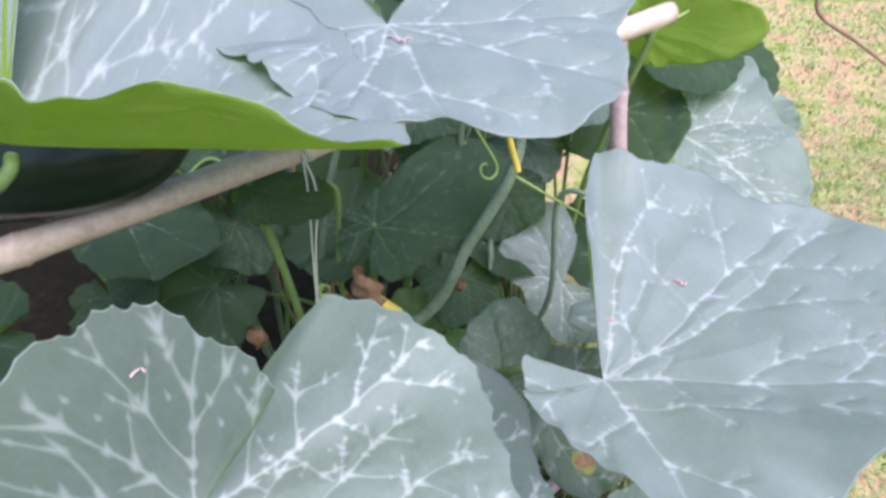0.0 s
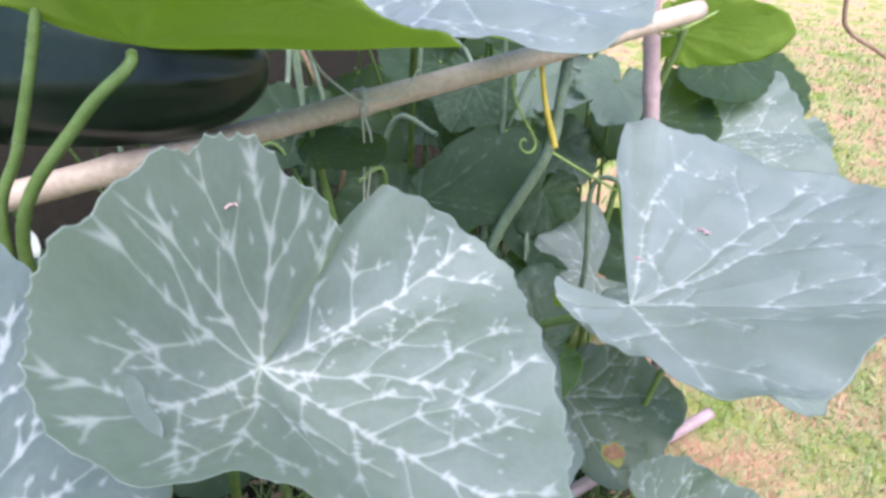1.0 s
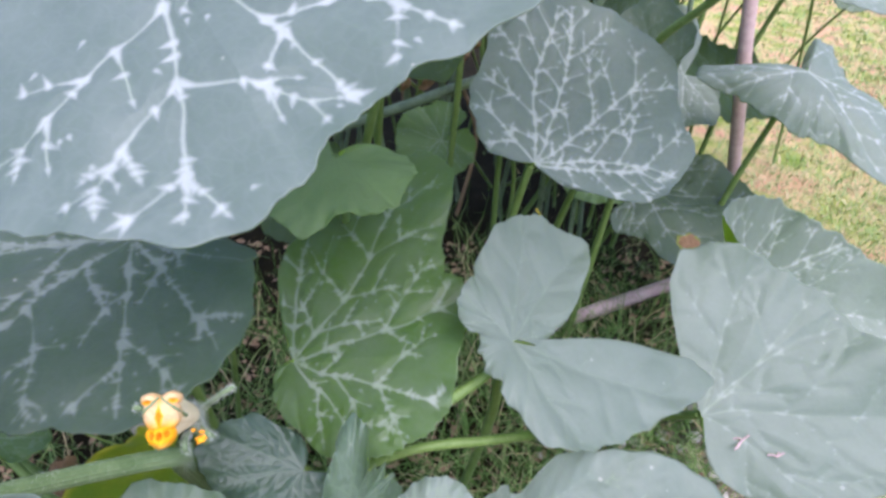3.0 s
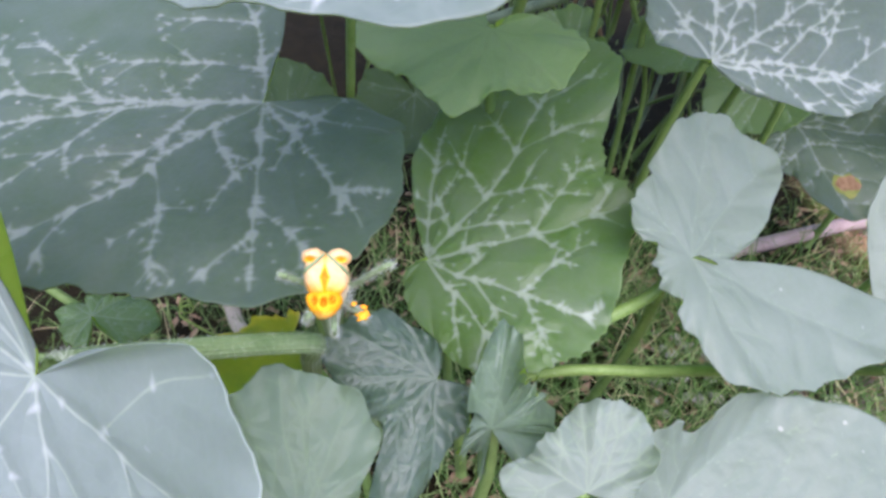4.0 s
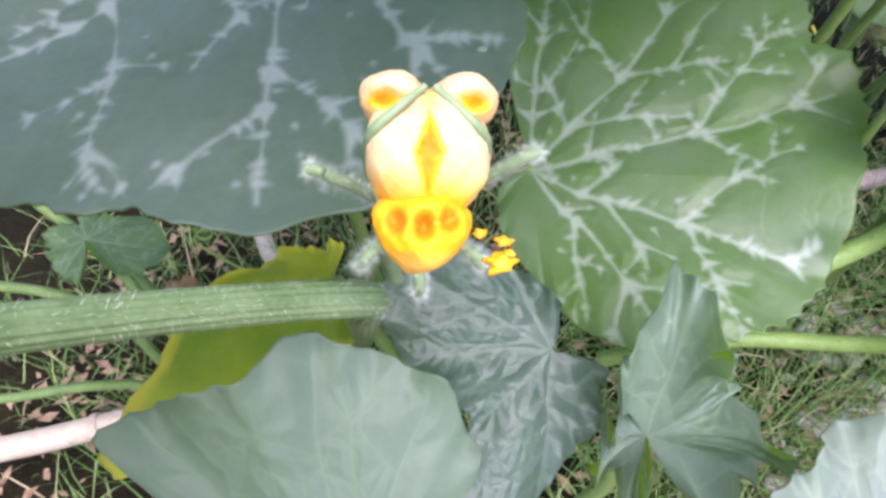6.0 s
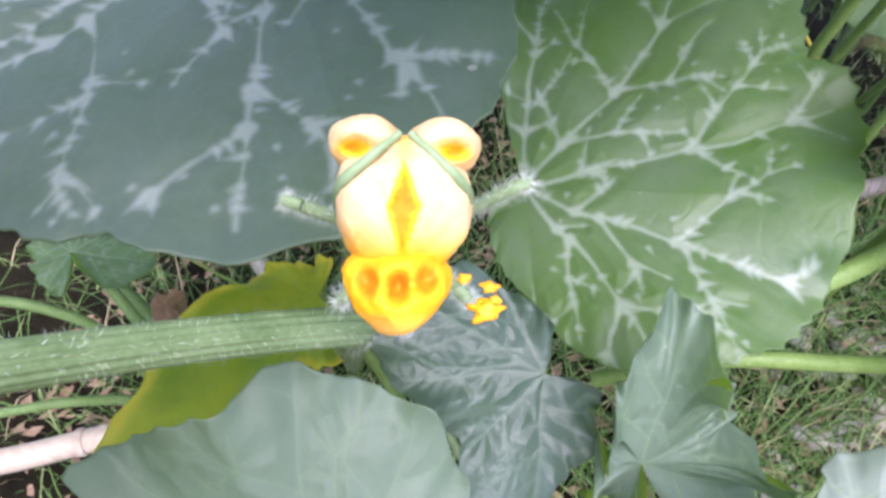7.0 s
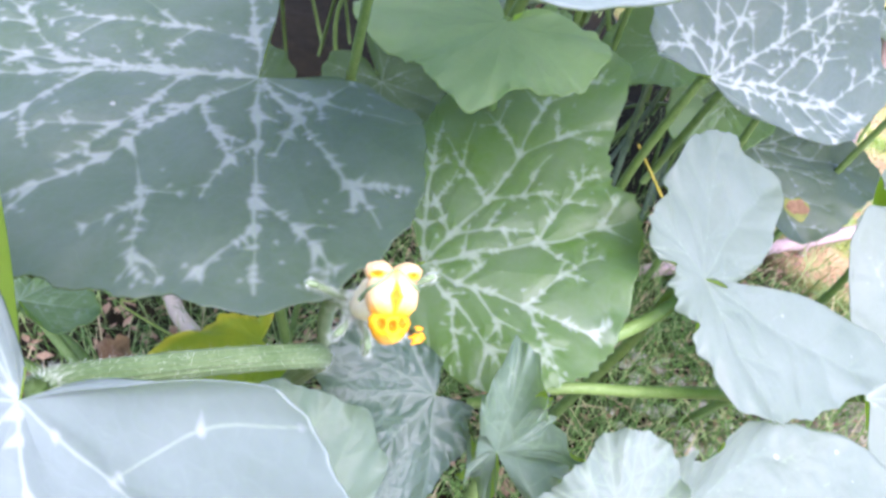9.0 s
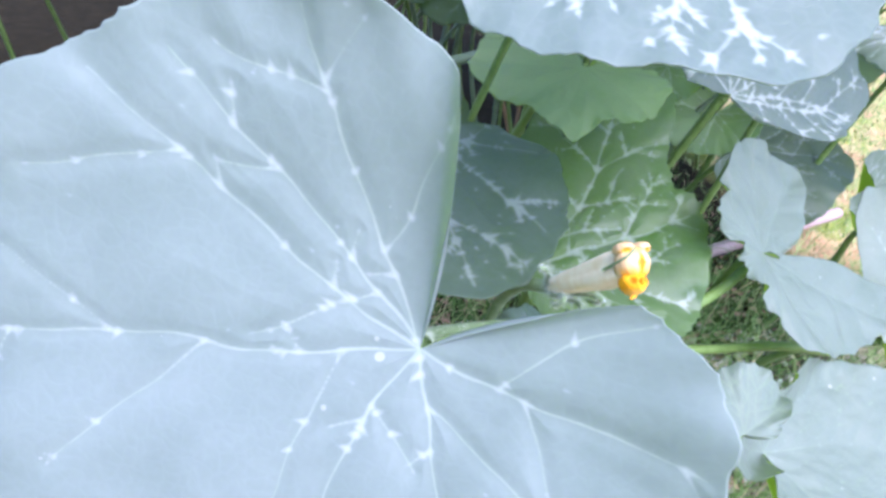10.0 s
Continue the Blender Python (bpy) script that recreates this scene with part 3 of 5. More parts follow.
squash_leaf((0.239, 0.416, 0.251), (0.902, -0.263, -0.341), (0.15, -0.551, 0.821), (8.1, 8.3, 8.6, 9.8, 13.5, 24.6, 14.4, 8.9, 9.3, 9.5, 8.9), 'silver', lifts=(7.2, 7.2, 7.2, 7.2, 7.2, 7.2, 7.2, 7.2, 7.2, 7.2, 7.2), base=(0.2, 0.45, 0), dense=0.75, label='grey-green squash leaf at the edge of the lawn', fine=1.3, seed=5)
squash_leaf((0.123, 0.126, 0.295), (0.968, 0.138, 0.208), (-0.066, -0.660, 0.749), (4.6, 5.8, 7.0, 8.2, 9.3, 10.5, 11.8, 14.2, 16.6, 18.3, 19.9, 20.3, 20.5, 19.5, 18.3, 17.0, 16.7, 16.6, 16.5, 16.8, 17.2, 17.3, 16.6, 16.0, 12.0), 'plain', base=(0.1, 0.3, 0), label='wide smooth pale squash leaf with faint veins', seed=6, fine=1.4, dense=0.6, notch=(-102, 102), sinus=0.03, ribs=(-35, -3, 33, 41, 58))
squash_leaf((-0.059, 0.297, 0.453), (0.203, 0.783, 0.588), (0.251, -0.622, 0.742), (3.5, 6.1, 12.7, 15.1, 16.9, 19.2, 18.8, 19.0, 20.7, 21.7, 22.3, 21.8, 21.3, 21.1, 20.1, 18.5, 16.7, 12.8, 11.4, 10.5, 9.5, 7.9, 6.4, 4.9, 3.3), 'bold', base=(-0.08, 0.42, 0), label='upright squash leaf covered with a white vein network', seed=7, fine=2.4, dense=1.0, notch=(-115, 115), sinus=0.03, ribs=(-86, -60, -38, -6, 11, 56))
squash_leaf((-0.246, 0.056, 0.366), (0.981, -0.192, 0.034), (-0.109, -0.396, 0.912), (2.2, 2.7, 3.1, 3.6, 4.5, 5.3, 6.2, 8.6, 10.3, 11.5, 12.9, 13.8, 13.9, 14.1, 14.7, 15.6, 16.2, 15.4, 17.5, 23.5, 24.7, 22.8, 19.8, 14.9, 9.5), 'fresh', base=(-0.25, 0.2, 0), teeth=0.055, spurs=0.8, bold=1.35, label='fresh green squash leaf with silvery veins', broken=0.3, seed=8, fine=2.8, dense=0.6, notch=(-131, 131), sinus=0.03, ribs=(-36, -5, 32, 79, 114))
squash_leaf((0.330, 0.666, 0.462), (0.382, -0.779, -0.497), (0.100, -0.500, 0.860), (6.3, 9.5, 15.0, 16.4, 10.2, 9.4, 9.0, 8.7, 9.0, 9.3, 9.7, 10.8, 11.9, 19.2, 22.4, 20.7, 20.9, 13.2, 9.8, 8.9, 8.1, 8.0, 9.1, 10.1, 11.1), 'silver', base=(0.25, 0.7, 0), dense=0.62, label='lobed white-veined squash leaf in front of the stake', seed=9, notch=(-146, 146), sinus=0.03, ribs=(-106, -94, 25, 43, 138), droop=0.03)
squash_leaf((0.385, 0.951, 0.582), (0.592, -0.725, -0.352), (-0.100, -0.500, 0.860), (3.5, 3.2, 3.0, 2.7, 2.5, 2.2, 2.0, 3.8, 7.0, 9.8, 12.5, 15.9, 19.7, 22.8, 20.6, 18.6, 17.2, 15.9, 16.1, 17.6, 20.4, 13.7, 13.5, 10.6, 8.1), 'silver', base=(0.3, 1.0, 0), label='grey-green squash leaf behind the stake', seed=10, dense=0.6, notch=(-166, 166), sinus=0.03, ribs=(-3, 18, 68, 106))
squash_leaf((0.261, 0.831, 0.782), (1.0, 0.001, 0.015), (0, 0.99, 0.2), (5, 5, 5, 7, 9, 17, 8, 5, 4, 4, 5), 'green', base=(0.2, 0.9, 0.1), label='squash leaf showing its bright green underside by the stake', seed=11)
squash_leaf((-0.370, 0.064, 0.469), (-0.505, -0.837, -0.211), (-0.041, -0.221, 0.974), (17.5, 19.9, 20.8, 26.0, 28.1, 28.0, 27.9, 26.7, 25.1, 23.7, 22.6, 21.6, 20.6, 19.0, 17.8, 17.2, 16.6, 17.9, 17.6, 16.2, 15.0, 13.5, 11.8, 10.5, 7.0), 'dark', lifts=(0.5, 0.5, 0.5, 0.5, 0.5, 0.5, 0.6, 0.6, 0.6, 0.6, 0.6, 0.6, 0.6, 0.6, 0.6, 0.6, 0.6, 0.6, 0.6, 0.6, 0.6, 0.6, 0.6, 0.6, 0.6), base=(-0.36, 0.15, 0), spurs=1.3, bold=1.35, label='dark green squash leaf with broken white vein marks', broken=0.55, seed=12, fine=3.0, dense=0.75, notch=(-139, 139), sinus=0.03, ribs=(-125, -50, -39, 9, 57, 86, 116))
squash_leaf((-0.169, -0.056, 0.341), (-0.341, 0.350, 0.872), (0.101, -0.909, 0.404), (4.2, 4.3, 4.5, 4.7, 4.9, 5.1, 4.2, 4.1, 4.4, 5.3, 6.7, 6.9, 4.5, 3.4, 1.8, 1.7, 1.7, 1.6, 1.5, 1.9, 2.5, 3.0, 3.2, 3.5, 3.7), 'frill', base=(-0.18, 0, 0.1), ruffle=0.014, teeth=0.11, label='small young squash leaf with a frilled edge', seed=13, fine=1.4, dense=0.6, notch=(-166, 166), sinus=0.03, ribs=(-110, -65, -16, 130))
squash_leaf((-0.213, -0.027, 0.338), (-0.718, -0.654, -0.239), (0.300, -0.601, 0.741), (1.6, 2.1, 2.6, 3.2, 4.1, 6.2, 6.8, 7.6, 8.2, 7.9, 6.5, 5.3, 5.0, 4.8, 5.4, 9.2, 8.9, 7.5, 5.1, 4.3, 3.9, 3.6, 3.2, 2.9, 2.6), 'gloss', base=(-0.2, 0.05, 0.1), label='dark glossy crinkled young squash leaf', seed=14, fine=1.4, dense=1.0, notch=(-147, 147), sinus=0.03, ribs=(-86, -52, -33, 14, 55), pucker=0.007)
squash_leaf((-0.254, -0.150, 0.352), (0.136, 0.862, 0.489), (0.399, -0.499, 0.769), (2.2, 2.4, 2.6, 2.8, 3.0, 3.2, 3.8, 4.5, 5.4, 6.3, 6.6, 7.0, 7.3, 7.4, 7.6, 7.8, 8.2, 8.5, 8.2, 7.7, 7.9, 8.2, 8.6, 9.0, 9.0), 'soft', base=(-0.26, -0.02, 0.1), label='smooth grey-green squash leaf beside the hairy stalk', seed=15, fine=1.6, dense=0.6, notch=(-90, 90), sinus=0.03, ribs=(-38, -1, 31, 69, 94))
squash_leaf((-0.327, -0.187, 0.489), (-0.582, -0.384, -0.717), (-0.080, -0.850, 0.520), (12.4, 14.6, 16.2, 17.0, 18.1, 20.1, 22.1, 23.7, 25.1, 26.4, 26.6, 23.8, 20.3, 17.2, 15.2, 13.6, 13.0, 13.1, 13.4, 13.7, 13.7, 13.4, 12.8, 11.9, 10.3), 'blue', lifts=(4.4, 4.9, 5.1, 5.1, 5.0, 5.0, 4.6, 4.0, 3.1, 2.0, 0.9, 0.2, -0.1, -0.1, 0.2, 0.5, 1.0, 1.4, 2.0, 2.7, 3.4, 4.0, 4.4, 3.7, 2.8), base=(-0.407, 0.144, 0.0), thick=0.0053, label='very large pale blue-green squash leaf on a hairy stalk', mid=[(-0.3, -0.12, 0.441), (-0.272, -0.083, 0.414), (-0.283, -0.065, 0.38), (-0.305, -0.028, 0.313)], hairs=1600, seed=16, fine=2.8, dense=0.5, notch=(-154, 162), sinus=0.03, ribs=(-115, -111, -79, -37, 8, 47, 107), pucker=0.002, ruffle=0.003, spurs=0.3)
squash_leaf((-0.112, -0.106, 0.381), (-0.283, 0.864, 0.416), (0.101, -0.404, 0.909), (2.1, 2.4, 2.8, 3.4, 4.3, 4.7, 5.2, 5.4, 5.4, 5.4, 5.1, 4.8, 4.6, 4.2, 3.9, 3.6, 3.6, 3.5, 3.5, 3.8, 4.2, 4.6, 4.5, 4.0, 3.2), 'plain', base=(-0.1, 0, 0.0), label='small rounded pale squash leaf low in the grass', seed=17, fine=1.2, dense=0.6, notch=(-112, 112), sinus=0.03, ribs=(-63, -30, -7, 55))
squash_leaf((-0.053, -0.055, 0.307), (0.53, 0.83, 0.176), (0.251, -0.351, 0.902), (6.7, 7.5, 10.9, 15.0, 20.0, 11.0, 4.2, 4.7, 5.2, 5.6, 6.1), 'plain', lifts=(2.9, 2.6, 2.3, 2.0, 1.7, 1.3, 4.4, 4.1, 3.8, 3.5, 3.2), base=(0, 0.1, 0.0), label='pale squash leaf with fine veins near the ground', seed=18)
squash_leaf((-0.602, 0.058, 0.186), (-0.701, 0.651, 0.289), (0.000, -0.406, 0.914), (5.8, 6.3, 7.6, 7.1, 6.0, 4.7, 3.1, 2.8, 2.7, 2.7, 2.6, 2.5, 2.4, 2.4, 2.6, 3.3, 3.9, 3.8, 3.6, 3.5, 3.4, 3.6, 3.8, 4.0, 4.0), 'green', base=(-0.4, 0, 0.0), label='small green squash leaf close to the soil', fine=0.8, seed=19, dense=0.6, notch=(-167, 167), sinus=0.03)
squash_leaf((-0.347, 0.013, 0.290), (-0.895, -0.378, -0.238), (-0.100, -0.350, 0.931), (2.6, 2.5, 2.4, 2.3, 2.2, 2.4, 2.9, 3.4, 3.8, 4.3, 4.9, 6.6, 8.2, 9.2, 10.9, 16.6, 15.4, 9.4, 4.8, 4.3, 4.4, 4.5, 4.6, 4.7, 4.5), 'yellow', base=(-0.3, 0.05, 0.0), label='yellowing squash leaf with a torn yellow edge', seed=20, dense=0.6, notch=(-128, 128), sinus=0.03)
squash_leaf((-0.236, 0.170, 0.502), (-0.238, -0.909, -0.342), (0.000, -0.352, 0.936), (6.5, 8.1, 10.0, 9.8, 9.6, 9.7, 10.3, 10.8, 9.3, 8.2, 8.0, 8.1, 8.6, 8.7, 7.0, 6.4, 6.9, 7.4, 7.5, 7.7, 7.8, 7.4, 6.9, 5.8, 4.4), 'lime', base=(-0.2, 0.25, 0.0), label='light green squash leaf under larger ones', seed=21, fine=1.3, dense=0.6, notch=(-141, 141), sinus=0.03)
squash_leaf((-0.042, 0.486, 0.899), (0.086, -0.989, -0.120), (0.000, -0.120, 0.993), (15.2, 18.8, 18.3, 17.6, 15.7, 14.3, 13.0, 11.1, 11.3, 11.8, 12.3, 13.6, 15.2, 14.8, 17.5, 19.5, 19.7, 18.3, 17.5, 17.9, 20.4, 21.2, 21.4, 19.6, 16.2), 'faint', base=(-0.15, 1.0, 0.2), label='large pale squash leaf hanging over the bamboo cane', mid=[(-0.08, 0.62, 0.84), (-0.12, 0.85, 0.6)], seed=22, fine=1.6, dense=0.6, notch=(-158, 158), sinus=0.03, ribs=(-87, -34, -2, 24, 64, 94))
squash_leaf((-0.239, 0.315, 0.885), (0.98, -0.14, 0.04), (0.1, 0.77, 0.64), (9, 8, 7, 7, 10.5, 23, 18, 11, 8, 10, 14), 'faint', lifts=(0, 0, 0, 0, 0, 0, 13, 23, 24, 24, 18), base=(-0.40, 0.33, 0.6), thick=0.0044, dense=0.6, label='folded squash leaf lying over the dark squash', mid=[(-0.285, 0.30, 0.835), (-0.358, 0.30, 0.747)], ruffle=0.005, teeth=0.06, fine=1.3, seed=23)
squash_leaf((-0.085, 0.64, 0.606), (0.227, 0.845, 0.484), (0.085, -0.513, 0.854), (7, 8, 8, 16, 21, 7, 3, 4, 4, 5, 6), 'shade_dark', base=(-0.1, 0.75, 0.0), dense=0.6, fine=0.8, seed=24)
squash_leaf((-0.18, 0.504, 0.745), (0.906, 0.363, 0.218), (0.0, -0.514, 0.857), (2, 3, 4, 6, 9, 4, 2, 2, 2, 1, 1), 'shade_dark', base=(-0.2, 0.65, 0.0), dense=0.6, fine=0.8, seed=25)
squash_leaf((0.188, 0.784, 0.402), (-0.885, -0.372, -0.279), (0.000, -0.600, 0.800), (9.0, 12.4, 13.7, 13.7, 13.1, 12.5, 12.0, 11.4, 10.8, 9.6, 7.1, 6.6, 6.9, 7.2, 7.7, 8.3, 8.9, 9.5, 10.0, 10.4, 10.7, 9.4, 7.8, 6.6, 5.3), 'silver', base=(0.15, 0.85, 0.0), label='small white-veined squash leaf beside the vine', fine=0.8, seed=26, dense=0.6, notch=(-146, 146), sinus=0.03, ribs=(-92, -40, 56, 98))
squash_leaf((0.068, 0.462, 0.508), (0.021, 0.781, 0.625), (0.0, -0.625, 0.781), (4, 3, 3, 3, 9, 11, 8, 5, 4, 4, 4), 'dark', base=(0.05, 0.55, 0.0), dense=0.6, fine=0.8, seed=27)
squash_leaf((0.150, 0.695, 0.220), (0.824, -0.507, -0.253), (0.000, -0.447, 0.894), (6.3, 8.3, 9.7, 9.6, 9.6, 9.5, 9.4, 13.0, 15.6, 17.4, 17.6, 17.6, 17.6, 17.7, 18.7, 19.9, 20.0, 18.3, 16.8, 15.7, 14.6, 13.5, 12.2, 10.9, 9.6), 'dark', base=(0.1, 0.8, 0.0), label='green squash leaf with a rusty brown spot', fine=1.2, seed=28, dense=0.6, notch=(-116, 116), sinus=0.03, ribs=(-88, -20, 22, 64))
squash_leaf((-0.237, 0.38, 0.572), (0.745, -0.597, -0.298), (0.0, -0.447, 0.894), (6, 6, 6, 6, 10, 12, 8, 5, 5, 5, 5), 'shade_dark', base=(-0.25, 0.5, 0.0), dense=0.6, fine=0.8, seed=29)
squash_leaf((-0.45, 0.75, 0.55), (0.48, -0.05, -0.2), (0.27, -0.28, 0.85), (8.8, 8.1, 9.9, 12.0, 11.6, 14.3, 9.8, 10.5, 9.2, 9.6, 8.0), 'shade_dark', lifts=(-0.2, -0.0, 2.2, 1.7, -0.4, 1.8, -0.5, 1.2, -0.6, -1.0, 2.0), base=(-0.69, 1.05, 0), thick=0.003, dense=0.45, fine=0.6, seed=30)
squash_leaf((-0.3, 0.85, 0.62), (-0.57, 0.18, -0.2), (0.22, -0.6, 0.85), (7.2, 7.8, 8.6, 7.8, 10.2, 11.0, 10.3, 9.6, 7.7, 7.4, 5.7), 'shade_dark', lifts=(-0.8, 0.1, 1.1, -1.0, 1.4, 0.2, 0.1, 1.9, 0.7, 0.1, 0.7), base=(-0.48, 1.15, 0), thick=0.003, dense=0.45, fine=0.6, seed=31)
squash_leaf((-0.15, 0.8, 0.5), (-0.89, 0.17, -0.2), (-0.29, -0.28, 0.85), (8.9, 8.4, 11.3, 10.5, 11.8, 11.3, 10.0, 9.9, 11.8, 8.9, 8.7), 'shade_dark', lifts=(2.3, 0.2, 0.2, 0.8, 1.7, -0.6, 1.6, 1.8, 2.0, -0.9, 2.3), base=(0.06, 1.1, 0), thick=0.003, dense=0.45, fine=0.6, seed=32)
squash_leaf((0, 0.85, 0.6), (-0.32, -0.27, -0.2), (0.25, -0.56, 0.85), (6.7, 7.3, 7.2, 7.6, 7.6, 8.5, 7.6, 8.5, 8.7, 6.5, 5.1), 'shade_dark', lifts=(0.9, 0.4, -0.2, 1.1, 1.9, 0.6, 0.5, -0.8, 2.2, -0.9, 0.7), base=(0.24, 1.15, 0), thick=0.003, dense=0.45, fine=0.6, seed=33)
squash_leaf((0.1, 0.9, 0.45), (-0.74, -0.12, -0.2), (0.27, -0.36, 0.85), (9.3, 9.1, 10.8, 10.4, 13.5, 13.2, 12.0, 13.3, 12.1, 11.8, 8.4), 'shade_dark', lifts=(1.6, 0.7, 0.0, 0.4, -0.5, 0.3, 2.5, 2.4, 1.2, 0.7, 0.2), base=(0.09, 1.2, 0), thick=0.003, dense=0.45, fine=0.6, seed=34)
squash_leaf((-0.6, 0.6, 0.45), (-0.46, -0.06, -0.2), (0.22, -0.55, 0.85), (6.4, 7.8, 8.0, 8.4, 9.1, 9.3, 9.0, 7.5, 7.6, 7.8, 6.3), 'shade_dark', lifts=(2.3, 1.3, 1.0, -1.0, 0.9, -0.1, 1.4, 0.6, 1.9, 1.3, 1.8), base=(-0.7, 0.9, 0), thick=0.003, dense=0.45, fine=0.6, seed=35)
squash_leaf((-0.42, 0.58, 0.22), (0.29, -0.11, -0.2), (0.2, -0.55, 0.85), (7.5, 9.2, 9.3, 10.6, 11.1, 11.3, 9.8, 8.3, 9.7, 9.4, 6.8), 'shade_dark', lifts=(1.5, 1.6, -0.4, 1.7, 1.0, 1.3, 0.5, 1.2, 1.7, 1.2, 1.5), base=(-0.32, 0.88, 0), thick=0.003, dense=0.45, fine=0.6, seed=36)
squash_leaf((-0.2, 0.65, 0.3), (-0.68, -0.47, -0.2), (0.09, -0.65, 0.85), (6.0, 7.2, 6.3, 7.7, 7.5, 8.1, 7.2, 7.3, 6.6, 6.3, 4.9), 'green', lifts=(0.3, 1.1, 1.1, -0.2, 2.2, -1.0, 0.4, -0.0, 0.4, -0.6, 1.9), base=(-0.22, 0.95, 0), thick=0.003, dense=0.45, fine=0.6, seed=37)
squash_leaf((-0.02, 0.72, 0.33), (-0.93, -0.26, -0.2), (-0.24, -0.42, 0.85), (6.6, 8.6, 10.1, 10.3, 9.6, 12.4, 10.3, 9.0, 7.9, 8.6, 7.0), 'green', lifts=(2.4, 1.1, 0.2, 2.1, -1.0, -0.6, 1.0, 1.2, -0.5, 1.2, 2.1), base=(0.21, 1.02, 0), thick=0.003, dense=0.45, fine=0.6, seed=38)
squash_leaf((0.13, 0.98, 0.66), (-0.14, -0.73, -0.2), (-0.13, -0.12, 0.85), (6.7, 9.6, 10.0, 9.7, 9.2, 13.0, 9.9, 9.1, 8.4, 9.6, 6.9), 'silver', lifts=(0.7, -0.6, 1.2, 0.6, 0.0, 1.7, 1.9, -1.0, 0.9, -0.0, 2.3), base=(0.02, 1.28, 0), thick=0.003, dense=0.45, fine=0.6, seed=39)
squash_leaf((0.0, 1.05, 0.8), (-0.51, -0.68, -0.2), (-0.21, -0.11, 0.85), (7.8, 10.5, 10.6, 11.8, 12.3, 14.7, 10.5, 12.2, 10.1, 10.2, 7.9), 'shade_dark', lifts=(0.9, 0.6, 0.3, 1.6, 1.1, -0.9, -0.1, 0.6, 2.2, 2.1, 0.9), base=(-0.1, 1.35, 0), thick=0.003, dense=0.45, fine=0.6, seed=40)
squash_leaf((-0.25, 1.0, 0.85), (0.56, -0.49, -0.2), (0.05, -0.3, 0.85), (5.9, 6.8, 8.2, 7.4, 7.8, 10.3, 7.3, 7.2, 8.0, 6.0, 6.2), 'shade_dark', lifts=(0.5, 0.0, 1.7, 2.2, -0.5, 0.7, 0.9, 0.7, 0.2, -0.5, 1.1), base=(-0.15, 1.3, 0), thick=0.003, dense=0.45, fine=0.6, seed=41)
squash_leaf((-0.5, 0.95, 0.8), (-0.86, -0.72, -0.2), (0.19, -0.25, 0.85), (8.9, 8.8, 11.6, 13.1, 13.9, 14.7, 10.4, 12.6, 9.9, 10.7, 9.6), 'shade_dark', lifts=(-0.5, 0.0, 2.2, -0.5, 1.1, 0.4, -0.4, 1.2, -0.8, -0.6, 0.3), base=(-0.39, 1.25, 0), thick=0.003, dense=0.45, fine=0.6, seed=42)
squash_leaf((-0.65, 0.85, 0.7), (-0.88, -0.31, -0.2), (0.15, -0.19, 0.85), (5.2, 7.0, 7.1, 8.2, 8.3, 10.9, 8.0, 6.9, 8.0, 6.4, 6.1), 'shade_dark', lifts=(2.2, 0.9, 1.2, -0.1, 0.9, -0.1, 1.6, 0.8, -0.5, -0.2, 0.3), base=(-0.65, 1.15, 0), thick=0.003, dense=0.45, fine=0.6, seed=43)
squash_leaf((-0.6, 0.5, 0.18), (-0.64, -0.14, -0.2), (0.09, -0.74, 0.85), (8.6, 8.7, 9.3, 11.4, 10.8, 15.0, 11.6, 10.5, 11.5, 8.5, 8.7), 'shade_dark', lifts=(-0.5, 2.3, 1.4, -0.2, -0.6, 2.4, 1.3, 1.9, -0.5, 1.2, 0.2), base=(-0.82, 0.8, 0), thick=0.003, dense=0.45, fine=0.6, seed=44)
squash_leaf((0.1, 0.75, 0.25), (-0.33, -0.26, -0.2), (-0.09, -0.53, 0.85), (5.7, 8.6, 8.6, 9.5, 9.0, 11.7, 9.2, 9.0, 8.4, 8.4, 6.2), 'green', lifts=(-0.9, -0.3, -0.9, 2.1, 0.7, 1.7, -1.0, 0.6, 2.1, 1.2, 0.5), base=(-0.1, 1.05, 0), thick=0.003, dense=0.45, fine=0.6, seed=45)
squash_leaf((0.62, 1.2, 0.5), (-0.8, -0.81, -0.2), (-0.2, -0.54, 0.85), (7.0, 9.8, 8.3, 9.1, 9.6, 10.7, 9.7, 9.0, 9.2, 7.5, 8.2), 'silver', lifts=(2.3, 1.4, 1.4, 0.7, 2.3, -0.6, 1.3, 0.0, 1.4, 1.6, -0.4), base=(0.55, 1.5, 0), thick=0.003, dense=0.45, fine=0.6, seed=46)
squash_leaf((-0.85, 0.55, 0.5), (-0.95, -0.72, -0.2), (-0.25, -0.52, 0.85), (7.2, 7.3, 7.6, 8.5, 8.4, 11.1, 9.6, 7.7, 7.5, 8.0, 7.1), 'shade_dark', lifts=(0.5, 2.4, -1.0, -0.8, 1.7, 0.4, -0.8, 0.9, 2.5, 0.8, 0.2), base=(-0.78, 0.85, 0), thick=0.003, dense=0.45, fine=0.6, seed=47)
